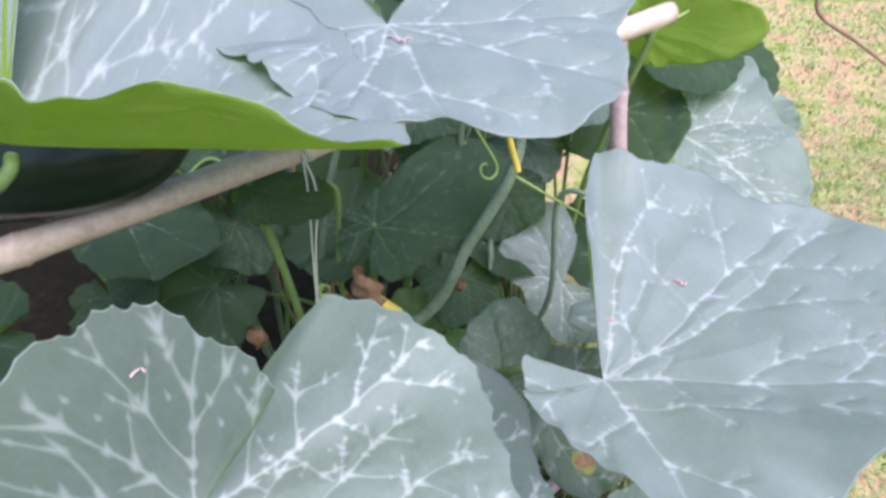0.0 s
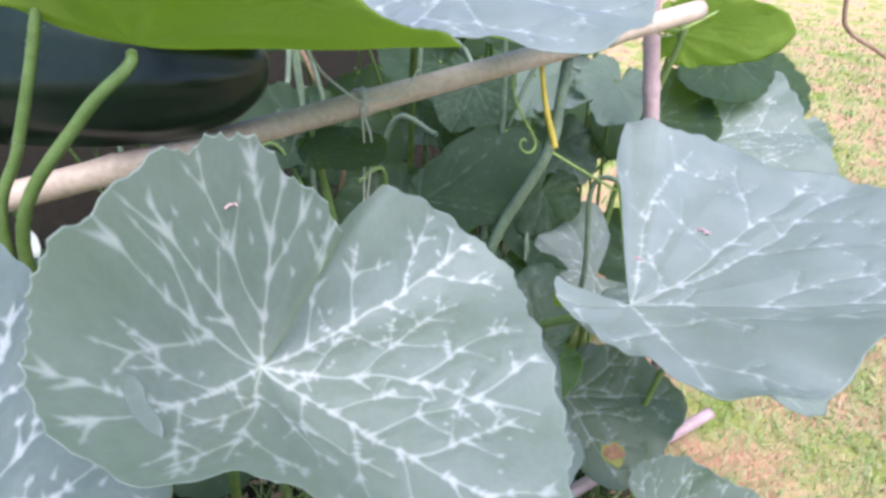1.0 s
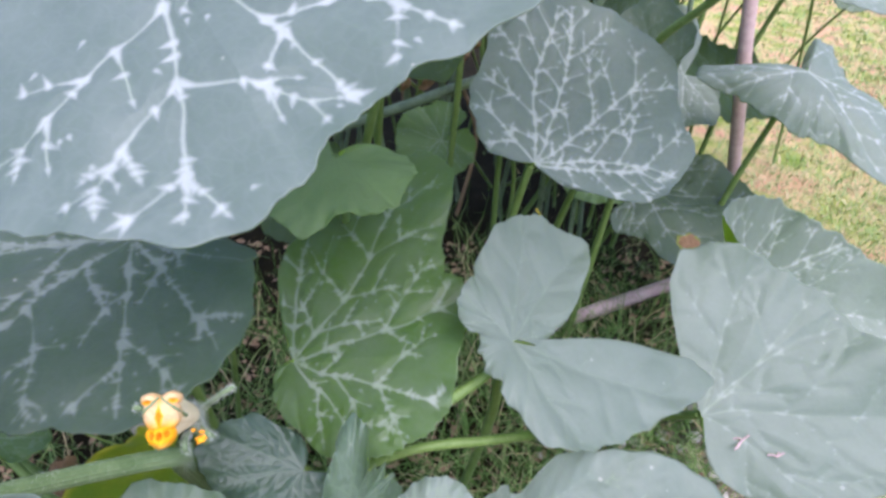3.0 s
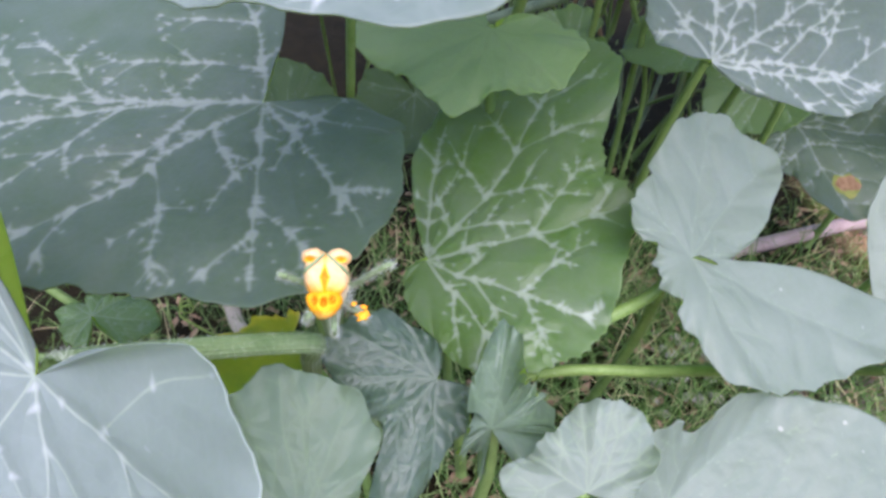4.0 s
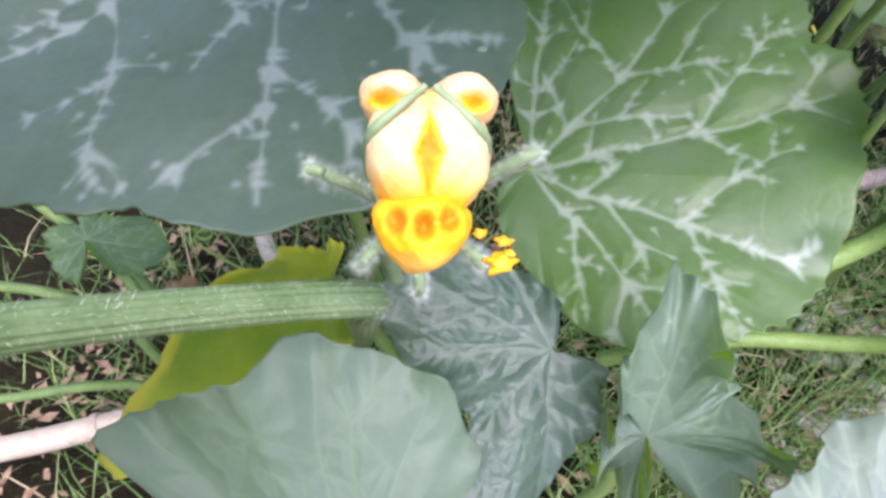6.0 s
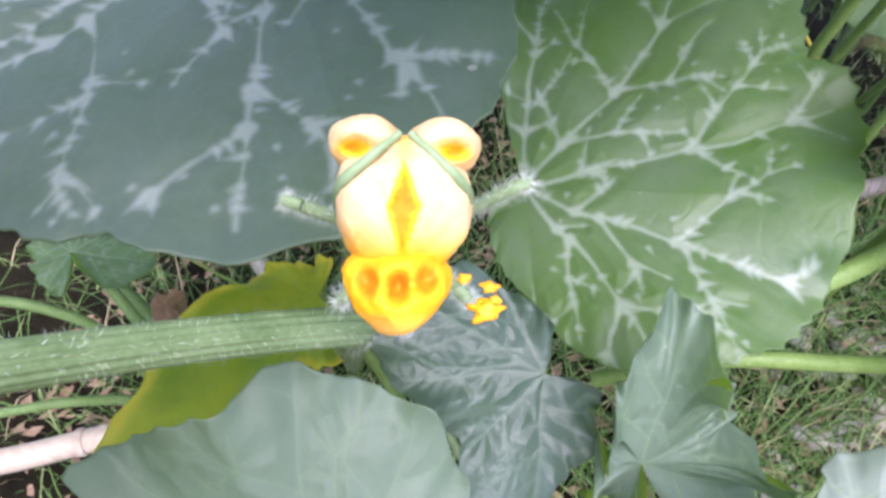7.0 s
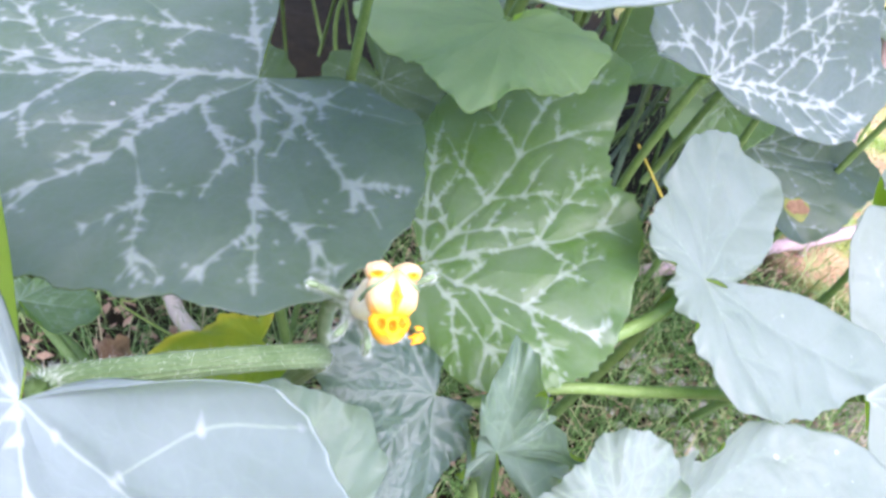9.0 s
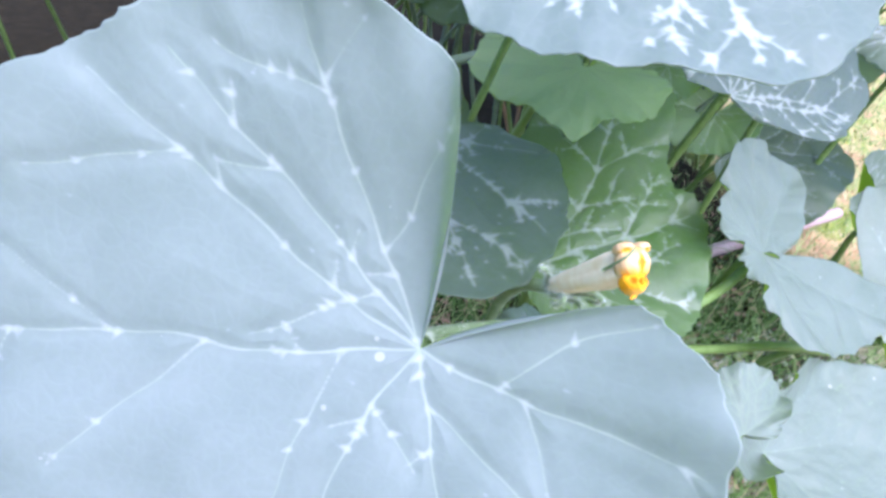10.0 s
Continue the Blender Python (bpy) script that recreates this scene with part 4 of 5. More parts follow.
squash_leaf((0.25, 1.1, 0.5), (-0.86, 0.08, -0.2), (-0.01, -0.14, 0.85), (5.1, 6.6, 6.6, 7.8, 7.4, 9.0, 8.2, 7.6, 6.6, 6.2, 6.8), 'shade_dark', lifts=(0.8, 0.4, 0.9, -0.7, 0.1, -0.6, 0.9, 2.2, 1.1, 2.0, -0.2), base=(0.09, 1.4, 0), thick=0.003, dense=0.45, fine=0.6, seed=48)
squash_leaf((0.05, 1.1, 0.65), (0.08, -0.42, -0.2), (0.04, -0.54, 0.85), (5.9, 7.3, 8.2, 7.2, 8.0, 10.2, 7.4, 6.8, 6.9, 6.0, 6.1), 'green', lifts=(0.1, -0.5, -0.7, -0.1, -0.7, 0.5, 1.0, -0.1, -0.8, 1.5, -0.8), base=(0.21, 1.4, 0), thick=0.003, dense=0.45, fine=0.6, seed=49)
squash_leaf((0.2, 1.15, 0.75), (-0.43, -0.55, -0.2), (-0.24, -0.51, 0.85), (5.9, 8.2, 8.2, 9.6, 9.4, 11.2, 9.2, 8.4, 8.9, 8.0, 7.2), 'shade_dark', lifts=(1.5, -0.1, 1.8, 0.3, -0.5, -0.8, -0.4, -0.1, 1.4, -0.0, -0.8), base=(0.31, 1.45, 0), thick=0.003, dense=0.45, fine=0.6, seed=50)
squash_leaf((0.3, 1.0, 0.6), (0.11, -0.97, -0.2), (-0.27, -0.71, 0.85), (7.9, 11.1, 12.1, 11.6, 10.9, 13.3, 11.3, 10.7, 9.1, 10.3, 9.1), 'shade_dark', lifts=(-0.7, 0.9, -0.4, 1.5, 0.6, 2.3, 1.8, -0.6, 0.1, 2.2, 0.6), base=(0.41, 1.3, 0), thick=0.003, dense=0.45, fine=0.6, seed=51)
squash_leaf((0.12, 1.2, 0.9), (-0.12, -0.08, -0.2), (0.26, -0.43, 0.85), (8.1, 8.9, 8.1, 10.6, 9.9, 10.1, 11.6, 8.3, 9.4, 8.6, 7.9), 'shade_dark', lifts=(-0.2, -0.0, -0.3, 1.0, 0.2, 1.6, -0.2, 0.2, -0.1, 2.4, 1.9), base=(0.07, 1.5, 0), thick=0.003, dense=0.45, fine=0.6, seed=52)
squash_leaf((0.35, 1.15, 0.85), (0.24, -0.52, -0.2), (-0.21, -0.22, 0.85), (8.5, 9.0, 9.9, 10.2, 13.0, 15.8, 11.1, 12.7, 10.4, 11.0, 9.5), 'shade_dark', lifts=(1.8, 0.3, -1.0, 0.8, 1.1, -0.4, 0.4, 0.1, -0.9, 0.1, 0.3), base=(0.41, 1.45, 0), thick=0.003, dense=0.45, fine=0.6, seed=53)
squash_leaf((-0.1, 1.2, 0.95), (0.41, -0.52, -0.2), (0.29, -0.23, 0.85), (8.2, 9.3, 9.8, 10.0, 11.3, 11.4, 10.7, 10.4, 9.4, 8.3, 6.3), 'shade_dark', lifts=(0.2, 1.0, 1.7, 1.5, 0.1, 2.3, -0.0, 1.5, -0.7, 1.6, 1.3), base=(-0.31, 1.5, 0), thick=0.003, dense=0.45, fine=0.6, seed=54)
squash_leaf((0.28, 0.95, 0.35), (0.79, -0.17, -0.2), (0.2, -0.28, 0.85), (9.2, 9.9, 11.6, 13.6, 11.8, 16.8, 13.0, 11.8, 9.8, 10.5, 8.1), 'shade_dark', lifts=(2.1, 2.2, 1.1, 0.4, -0.6, 1.4, 0.9, 1.5, 0.3, 2.1, -0.3), base=(0.36, 1.25, 0), thick=0.003, dense=0.45, fine=0.6, seed=55)
squash_leaf((0.42, 1.05, 0.7), (-0.46, -0.25, -0.2), (0.24, -0.68, 0.85), (6.9, 8.7, 7.9, 7.9, 9.7, 12.0, 10.6, 9.7, 8.4, 7.9, 6.7), 'shade_dark', lifts=(0.1, -0.0, 1.1, 2.4, -0.3, -0.9, -0.6, 1.0, 1.1, -0.4, -0.3), base=(0.62, 1.35, 0), thick=0.003, dense=0.45, fine=0.6, seed=56)
squash_leaf((-0.4, 1.1, 0.95), (0.29, -0.17, -0.2), (0.14, -0.76, 0.85), (7.6, 10.3, 11.2, 9.9, 12.1, 13.2, 12.4, 9.6, 10.5, 10.3, 7.6), 'shade_dark', lifts=(-0.3, -0.5, -0.7, -0.5, 1.2, -0.6, 1.7, 1.6, 1.9, 1.8, 1.5), base=(-0.6, 1.4, 0), thick=0.003, dense=0.45, fine=0.6, seed=57)
squash_leaf((0.5, 1.2, 0.62), (0.91, -0.25, -0.2), (0.28, -0.73, 0.85), (7.8, 9.3, 10.4, 11.5, 12.5, 15.3, 13.5, 10.5, 11.0, 10.9, 8.5), 'shade_dark', lifts=(1.1, 0.3, 1.4, 0.7, 2.4, 2.3, -0.7, 1.7, 1.5, 0.0, -0.6), base=(0.31, 1.5, 0), thick=0.003, dense=0.45, fine=0.6, seed=58)
squash_leaf((-0.08, 0.95, 0.7), (-0.29, -0.12, -0.2), (0.25, -0.53, 0.85), (6.8, 8.8, 9.9, 10.7, 10.6, 11.2, 9.9, 10.9, 9.4, 7.6, 7.1), 'shade_dark', lifts=(1.3, -0.7, -0.1, -0.7, 0.7, 2.4, 0.9, 0.4, 2.3, -0.7, 0.2), base=(-0.21, 1.25, 0), thick=0.003, dense=0.45, fine=0.6, seed=59)
squash_leaf((-0.35, 0.75, 0.42), (-0.99, -0.08, -0.2), (-0.08, -0.79, 0.85), (7.8, 10.1, 10.5, 11.5, 10.4, 12.7, 13.8, 11.3, 10.8, 9.0, 7.9), 'shade_dark', lifts=(1.4, 0.8, -0.8, 0.4, 1.7, 0.5, 1.1, 2.2, 1.3, 1.2, -0.9), base=(-0.12, 1.05, 0), thick=0.003, dense=0.45, fine=0.6, seed=60)
squash_leaf((-0.7, 0.55, 0.15), (0.54, -0.5, -0.2), (0.22, -0.22, 0.85), (6.4, 6.6, 8.4, 8.3, 9.1, 8.4, 8.8, 7.5, 8.3, 7.9, 5.2), 'shade_dark', lifts=(-0.1, 0.6, 0.0, 1.3, -0.6, -0.4, 0.6, -0.7, 0.3, 2.1, 2.1), base=(-0.74, 0.85, 0), thick=0.003, dense=0.45, fine=0.6, seed=61)
# large leaves added out of sight, to block sky light from the inner plants
squash_leaf((-0.9, 1.2, 0.7), (-0.96, -0.01, -0.4), (0.47, -0.6, 0.7), (9.3, 11.7, 15.2, 16.1, 12.9, 15.6, 14.7, 13.2, 14.5, 12.2, 11.4), 'shade_dark', lifts=(0.8, 2.4, 1.5, -0.7, -0.6, 1.3, 0.3, 0.3, 0.7, 1.0, 2.4), base=(-1.07, 1.5, 0), thick=0.003, dense=0.45, fine=0.5, seed=62)
squash_leaf((-0.7, 1.25, 1.0), (0.14, -0.68, -0.4), (0.18, -0.53, 0.7), (9.5, 12.9, 14.5, 12.3, 16.4, 17.1, 15.2, 14.9, 14.9, 11.2, 10.6), 'shade_dark', lifts=(0.3, 0.2, -0.9, 0.0, 0.6, 1.3, 2.2, 0.3, 0.9, 1.5, 2.3), base=(-0.93, 1.55, 0), thick=0.003, dense=0.45, fine=0.5, seed=63)
squash_leaf((-0.45, 1.3, 0.75), (0.98, -0.64, -0.4), (-0.08, -0.43, 0.7), (11.5, 15.7, 18.1, 18.0, 18.1, 24.3, 17.6, 18.1, 18.5, 14.2, 12.5), 'shade_dark', lifts=(1.0, -0.3, 0.6, -0.8, -0.7, 0.2, -0.5, 2.4, -0.1, -0.0, 1.7), base=(-0.45, 1.6, 0), thick=0.003, dense=0.45, fine=0.5, seed=64)
squash_leaf((-0.2, 1.35, 0.9), (-0.48, -0.0, -0.4), (0.24, -0.71, 0.7), (12.9, 13.9, 14.8, 18.7, 17.4, 22.8, 16.0, 15.0, 13.8, 16.1, 12.6), 'shade_dark', lifts=(-0.8, 1.9, 0.7, 2.0, -0.9, 1.1, -0.6, 1.5, 1.1, 1.1, -0.2), base=(-0.45, 1.65, 0), thick=0.003, dense=0.45, fine=0.5, seed=65)
squash_leaf((0, 1.4, 0.7), (-0.78, -0.92, -0.4), (0.28, -0.85, 0.7), (11.4, 15.7, 17.6, 19.9, 20.0, 18.8, 19.5, 19.6, 14.9, 17.1, 12.2), 'shade_dark', lifts=(-1.0, 1.7, 0.8, 2.2, 0.6, -0.5, -0.2, -0.1, 2.3, -0.3, -0.7), base=(-0.1, 1.7, 0), thick=0.003, dense=0.45, fine=0.5, seed=66)
squash_leaf((-0.9, 0.8, 0.95), (-0.84, -0.49, -0.4), (0.24, -0.57, 0.7), (10.0, 11.9, 14.1, 15.8, 15.5, 18.5, 17.7, 13.4, 13.2, 13.4, 11.2), 'shade_dark', lifts=(0.9, 1.3, 0.5, 1.7, 1.9, 0.0, -0.6, -0.1, 0.3, 2.1, -0.1), base=(-0.7, 1.1, 0), thick=0.003, dense=0.45, fine=0.5, seed=67)
squash_leaf((-1.0, 0.4, 0.6), (0.28, 0.15, -0.4), (-0.12, -0.52, 0.7), (11.4, 12.8, 16.0, 18.0, 17.6, 17.1, 19.6, 15.7, 16.1, 15.6, 11.1), 'shade_dark', lifts=(0.2, -0.7, -0.8, 1.5, 0.4, 2.0, -0.8, 0.1, -0.4, 2.3, 1.8), base=(-1.05, 0.7, 0), thick=0.003, dense=0.45, fine=0.5, seed=68)
squash_leaf((-1.0, 0.1, 0.45), (0.01, -0.87, -0.4), (0.09, -0.79, 0.7), (11.1, 16.0, 15.6, 15.5, 18.5, 24.0, 21.0, 17.4, 14.7, 17.0, 11.4), 'shade_dark', lifts=(-0.7, 2.5, 0.9, 0.5, -0.0, 0.9, 2.4, 0.5, -0.3, 0.8, 2.2), base=(-0.98, 0.4, 0), thick=0.003, dense=0.45, fine=0.5, seed=69)
squash_leaf((-0.95, 0.25, 0.85), (0.27, 0.1, -0.4), (0.03, -0.49, 0.7), (11.2, 12.1, 12.4, 17.1, 15.7, 18.0, 17.9, 15.4, 14.3, 12.6, 12.0), 'shade_dark', lifts=(0.6, 1.7, 1.1, -0.5, -0.3, 1.4, 1.6, -0.6, 2.5, -0.5, -0.4), base=(-1.07, 0.55, 0), thick=0.003, dense=0.45, fine=0.5, seed=70)
squash_leaf((-0.6, 1.15, 0.5), (-0.11, -0.26, -0.4), (0.4, -0.82, 0.7), (10.7, 10.8, 13.3, 12.7, 13.8, 14.4, 15.4, 12.2, 14.0, 11.7, 10.4), 'shade_dark', lifts=(0.7, 2.1, 2.2, -0.0, 0.2, 2.1, -0.5, 0.5, 0.5, 2.4, -0.6), base=(-0.53, 1.45, 0), thick=0.003, dense=0.45, fine=0.5, seed=71)
squash_leaf((-0.3, 1.2, 0.5), (0.51, -0.13, -0.4), (-0.2, -0.43, 0.7), (11.4, 16.2, 16.3, 16.0, 19.0, 20.9, 16.4, 17.6, 15.6, 15.6, 12.5), 'shade_dark', lifts=(-0.4, 0.7, -1.0, 1.8, 1.7, 1.9, -0.8, 0.9, 0.7, -0.6, -0.3), base=(-0.15, 1.5, 0), thick=0.003, dense=0.45, fine=0.5, seed=72)
squash_leaf((0.1, 1.35, 0.5), (0.71, -0.71, -0.4), (0.38, -0.57, 0.7), (12.8, 16.7, 15.6, 16.7, 16.1, 22.7, 19.3, 19.2, 17.0, 15.7, 12.4), 'shade_dark', lifts=(0.3, 1.1, 1.7, 0.6, 1.4, -0.8, -0.1, 1.9, -0.5, -0.8, -0.9), base=(0.22, 1.65, 0), thick=0.003, dense=0.45, fine=0.5, seed=73)
squash_leaf((-0.95, -0.15, 0.35), (-0.79, -0.45, -0.4), (0.11, -0.5, 0.7), (12.4, 15.3, 13.8, 18.4, 19.3, 21.3, 19.6, 17.5, 17.1, 16.8, 12.9), 'shade_dark', lifts=(2.1, 2.5, -0.3, -0.8, 0.2, -0.6, 0.3, -0.7, -0.2, -1.0, 0.5), base=(-1.19, 0.15, 0), thick=0.003, dense=0.45, fine=0.5, seed=74)


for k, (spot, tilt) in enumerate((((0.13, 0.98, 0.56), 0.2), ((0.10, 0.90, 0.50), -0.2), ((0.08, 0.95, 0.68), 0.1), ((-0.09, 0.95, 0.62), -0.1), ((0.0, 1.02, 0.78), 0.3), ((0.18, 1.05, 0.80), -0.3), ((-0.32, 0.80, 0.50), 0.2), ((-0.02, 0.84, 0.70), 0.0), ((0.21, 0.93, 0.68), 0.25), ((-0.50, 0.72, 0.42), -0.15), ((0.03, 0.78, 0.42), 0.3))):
    # darkened skin left of x = -0.2, its colour standing in for deeper shade
    squash_leaf(spot, (0.5 * math.cos(2.1 * k), -0.6, -0.4), (tilt, -0.55, 0.8), (5.0, 6.5, 6.0, 8.0, 7.2, 9.5, 7.5, 8.3, 6.2, 6.6, 4.8), "shade_dark" if spot[0] < -0.2 else ("dark", "shade_dark", "soft")[k % 3], base=(spot[0] + 0.05, spot[1] + 0.15, 0.0), thick=0.003, dense=0.7, fine=0.9, label="shaded grey-green squash leaf behind the cane", seed=80 + k)


# ---- the flower ----
def petal_material():
    m, tree, b = material("wilted_petal", 0.6, 0.2)
    warm = node(tree, "Attribute")
    warm.attribute_name = "warm"
    f = math_of(tree, "MULTIPLY_ADD", noise_of(tree, 140), 0.6, math_of(tree, "MULTIPLY", noise_of(tree, 900), 0.4))
    cream = ramp(tree, f, [(0.3, (0.55, 0.35, 0.16)), (0.7, (0.68, 0.48, 0.27))])
    gold = ramp(tree, f, [(0.3, (0.82, 0.31, 0.0)), (0.7, (0.88, 0.44, 0.01))])
    deep = ramp(tree, f, [(0.3, (0.66, 0.12, 0.0)), (0.7, (0.78, 0.24, 0.0))])
    first = math_of(tree, "MULTIPLY", warm.outputs["Fac"], 2.0)
    second = math_of(tree, "MULTIPLY_ADD", warm.outputs["Fac"], 2.0, -1.0)
    first.node.use_clamp = second.node.use_clamp = True
    tree.links.new(mixed(tree, second, mixed(tree, first, cream, gold), deep), b.inputs["Base Color"])
    bump(tree, b, f, 0.25)
    return m


PETAL = petal_material()
PALE_PETAL = simple("pale_petal", (0.74, 0.58, 0.34), (0.86, 0.78, 0.60), 160, 0.6, 0.2)
ORANGE = simple("orange_petal_lip", (0.82, 0.24, 0.0), (0.92, 0.46, 0.01), 150, 0.5, 0.3)
STRING = simple("pale_string", (0.45, 0.46, 0.36), (0.62, 0.62, 0.52), 300, 0.9)
DRY = simple("dry_leaf_litter", (0.16, 0.09, 0.05), (0.42, 0.29, 0.19), 60, 0.9)
TENDRIL = simple("tendril_green", (0.18, 0.30, 0.05), (0.36, 0.46, 0.14), 90, 0.5)
DARK_VINE = simple("vine_stem", (0.07, 0.11, 0.07), (0.20, 0.27, 0.17), 40, 0.45)
YELLOW = simple("yellow_stalk", (0.50, 0.38, 0.04), (0.70, 0.55, 0.10), 60, 0.5)


def squash_flower(base, mouth, stalk):
    root = new("squash_flower")
    root.location = base
    axis = (Vector(mouth) - Vector(base))
    length = axis.length
    Z = axis.normalized()
    X = Vector((1, 0, 0.36))
    X = (X - Z * X.dot(Z)).normalized()
    Y = Z.cross(X)
    turn = Matrix((X, Y, Z)).transposed()

    def shell(profile, squeeze, pleats, depth, seed):
        bm = bmesh.new()
        rings = []
        for t, r in profile:
            ring = []
            for n in range(60):
                a = 2 * math.pi * n / 60
                rr = r * (1 + depth * t * math.cos(pleats * a + 0.6 * math.sin(2 * a + seed)) + 0.06 * noise.noise((3 * math.cos(a), 3 * math.sin(a), t * 4 + seed)))
                ring.append(bm.verts.new(turn @ Vector((rr * math.cos(a) * squeeze[0], rr * math.sin(a) * squeeze[1], t * length))))
            rings.append(ring)
        for a, b in zip(rings, rings[1:]):
            for n in range(60):
                bm.faces.new((a[n], a[(n + 1) % 60], b[(n + 1) % 60], b[n]))
        return bm

    part("corolla", shell([(0.0, 0.0035), (0.06, 0.005), (0.2, 0.0060), (0.45, 0.0070), (0.65, 0.0079), (0.8, 0.0078), (0.9, 0.0070), (0.97, 0.0052), (0.95, 0.004), (0.9, 0.003)], (0.92, 1.15), 5, 0.16, 2), PALE_PETAL, root, "pale wilted petals closed into a tube")

    def lump(name, at, size, warm, seed, hollow=None, taper=0.0):
        """A soft swollen petal end; warm: how orange it is at a place of the unit ball; hollow: how far it sinks there; taper: how much it narrows below."""
        bm = bmesh.new()
        bmesh.ops.create_uvsphere(bm, u_segments=48, v_segments=32, radius=1)
        unit = [v.co.copy() for v in bm.verts]
        for v in bm.verts:
            c = v.co
            wob = 1 + 0.10 * noise.noise(c * 1.6 + Vector((seed * 3.1, 0, 0))) + 0.05 * noise.noise(c * 5 + Vector((0, seed * 2.7, 0)))
            sink = hollow(c) * max(0.0, c.z) if hollow else 0.0
            v.co = turn @ Vector((at[0] + c.x * size[0] * wob * (1 + taper * c.y), at[1] + c.y * size[1] * wob, length * at[2] + (c.z * wob - sink) * size[2]))
        ob = part(name, bm, PETAL, root)
        ob.data.attributes.new("warm", "FLOAT", "POINT").data.foreach_set("value", [min(1.0, max(0.0, warm(c))) for c in unit])
        return ob

    # the front of the closed petals, orange down its middle, over the hanging orange lip
    def diamond(c):
        return max(0.0, 1 - abs(c.x) / 0.26 - abs(c.y + 0.12) / 0.62) * (c.z > 0)

    def folds(c):
        """Three hollows side by side in the lip's mouth."""
        return max(math.exp(-(((c.x - x) / 0.20) ** 2 + ((c.y - y) / 0.30) ** 2)) for x, y in ((-0.52, 0.16), (0.02, 0.06), (0.50, 0.22))) * (c.z > 0)

    lump("petal_front", (0.0, 0.0002, 0.93), (0.0087, 0.0088, 0.0095), lambda c: 2.3 * diamond(c) + 0.6 * max(0.0, min(1.0, -1.6 * c.y - 0.35)) * (c.z > 0) + 0.4 * math.exp(-((c.x / 0.12) ** 2)) * max(0.0, c.y) * (c.z > 0), 1)
    tagged(lump("orange_lip", (-0.0004, -0.0100, 0.935), (0.0064, 0.0056, 0.0085), lambda c: 0.52 + 0.75 * folds(c) - 0.35 * max(0.0, -c.y - 0.35), 2, lambda c: 0.5 * folds(c), 0.28), "drooping golden petal lip with orange hollows")
    # two petal tips rolled outwards above, warm inside the roll
    for side in (-1, 1):
        lump("petal_tip", (side * 0.0046, 0.0073, 0.945), (0.0046, 0.0034, 0.0068), lambda c: 0.95 * math.exp(-(((c.x - 0.25 * side) / 0.42) ** 2 + ((c.y + 0.40) / 0.26) ** 2)) * (c.z > 0), 3 + side, lambda c: 0.45 * math.exp(-(((c.x - 0.25 * side) / 0.42) ** 2 + ((c.y + 0.40) / 0.26) ** 2)))
        bm = bmesh.new()
        rib_line = smooth_line([turn @ Vector((side * 0.0006, 0.0078, length * 0.93 + 0.0066)), turn @ Vector((side * 0.0040, 0.0046, length * 0.93 + 0.0076)), turn @ Vector((side * 0.0074, 0.0016, length * 0.93 + 0.0044)), turn @ Vector((side * 0.0084, -0.001, length * 0.8))], 6)
        tube(bm, rib_line, blend_radii(0.0005, 0.0009, len(rib_line)), 8)
        part("petal_rib", bm, PALE_STALK, root, "olive green petal rib")
    # fallen pollen and a torn scrap below the mouth
    for dx, dy, r in ((0.0135, -0.0135, 0.0023), (0.0100, -0.0085, 0.0010), (0.0140, -0.0098, 0.0012), (0.0150, -0.0118, 0.0009)):
        bm = bmesh.new()
        bmesh.ops.create_icosphere(bm, subdivisions=3, radius=1)
        for v in bm.verts:
            a = math.atan2(v.co.y, v.co.x)
            c = v.co * (0.8 + 0.13 * math.sin(5 * a + 900 * dx) + 0.7 * noise.noise(v.co * 1.7 + Vector((dx * 900, 0, 0))))
            v.co = turn @ (Vector((c.x * 1.25, c.y * 0.9, c.z * 0.4)) * r + Vector((dx, dy, length * 0.7)))
        part("petal_scrap", bm, ORANGE, root)
    # thin hairy sepals: two stand out to the sides, three hang and curl back
    for k, (turned, spread, curl) in enumerate(((25, 0.026, 0.006), (165, 0.022, -0.002), (228, 0.016, 0.016), (272, 0.017, 0.020), (318, 0.017, 0.015))):
        a = math.radians(turned)
        out = X * math.cos(a) + Y * math.sin(a)
        line = smooth_line([Z * 0.004 + out * 0.004, Z * 0.012 + out * 0.009, Z * 0.028 + out * spread * 0.7, Z * 0.036 + out * spread, Z * (0.036 - curl * 0.5) + out * (spread + 0.003), Z * (0.036 - curl) + out * (spread - 0.001)], 5)
        bm = bmesh.new()
        tube(bm, line, blend_radii(0.0012, 0.0012, len(line), 0.0004), 6)
        part("sepal", bm, PALE_STALK, root)
        bm = bmesh.new()
        fuzz(bm, line[:-4], 0.0012, 800, 0.0036, 0.00003, k)
        part("sepal_hairs", bm, HAIR, root)
    line = smooth_line([Vector((0, 0, 0)), *[Vector(p) - Vector(base) for p in stalk]], 8)
    bm = bmesh.new()
    tube(bm, line, blend_radii(0.0042, 0.0036, len(line)), 12, 0.06)
    part("stem", bm, PALE_STALK, root)
    bm = bmesh.new()
    fuzz(bm, line, 0.0038, 900, 0.0032, 0.00003, 9)
    fuzz(bm, [Vector(), Z * 0.01, Z * 0.02], 0.0068, 700, 0.0045, 0.00003, 10)
    part("stem_hairs", bm, HAIR, root)
    tagged(root, "wilted pale yellow squash flower with orange lip, hairy stem", "flower")


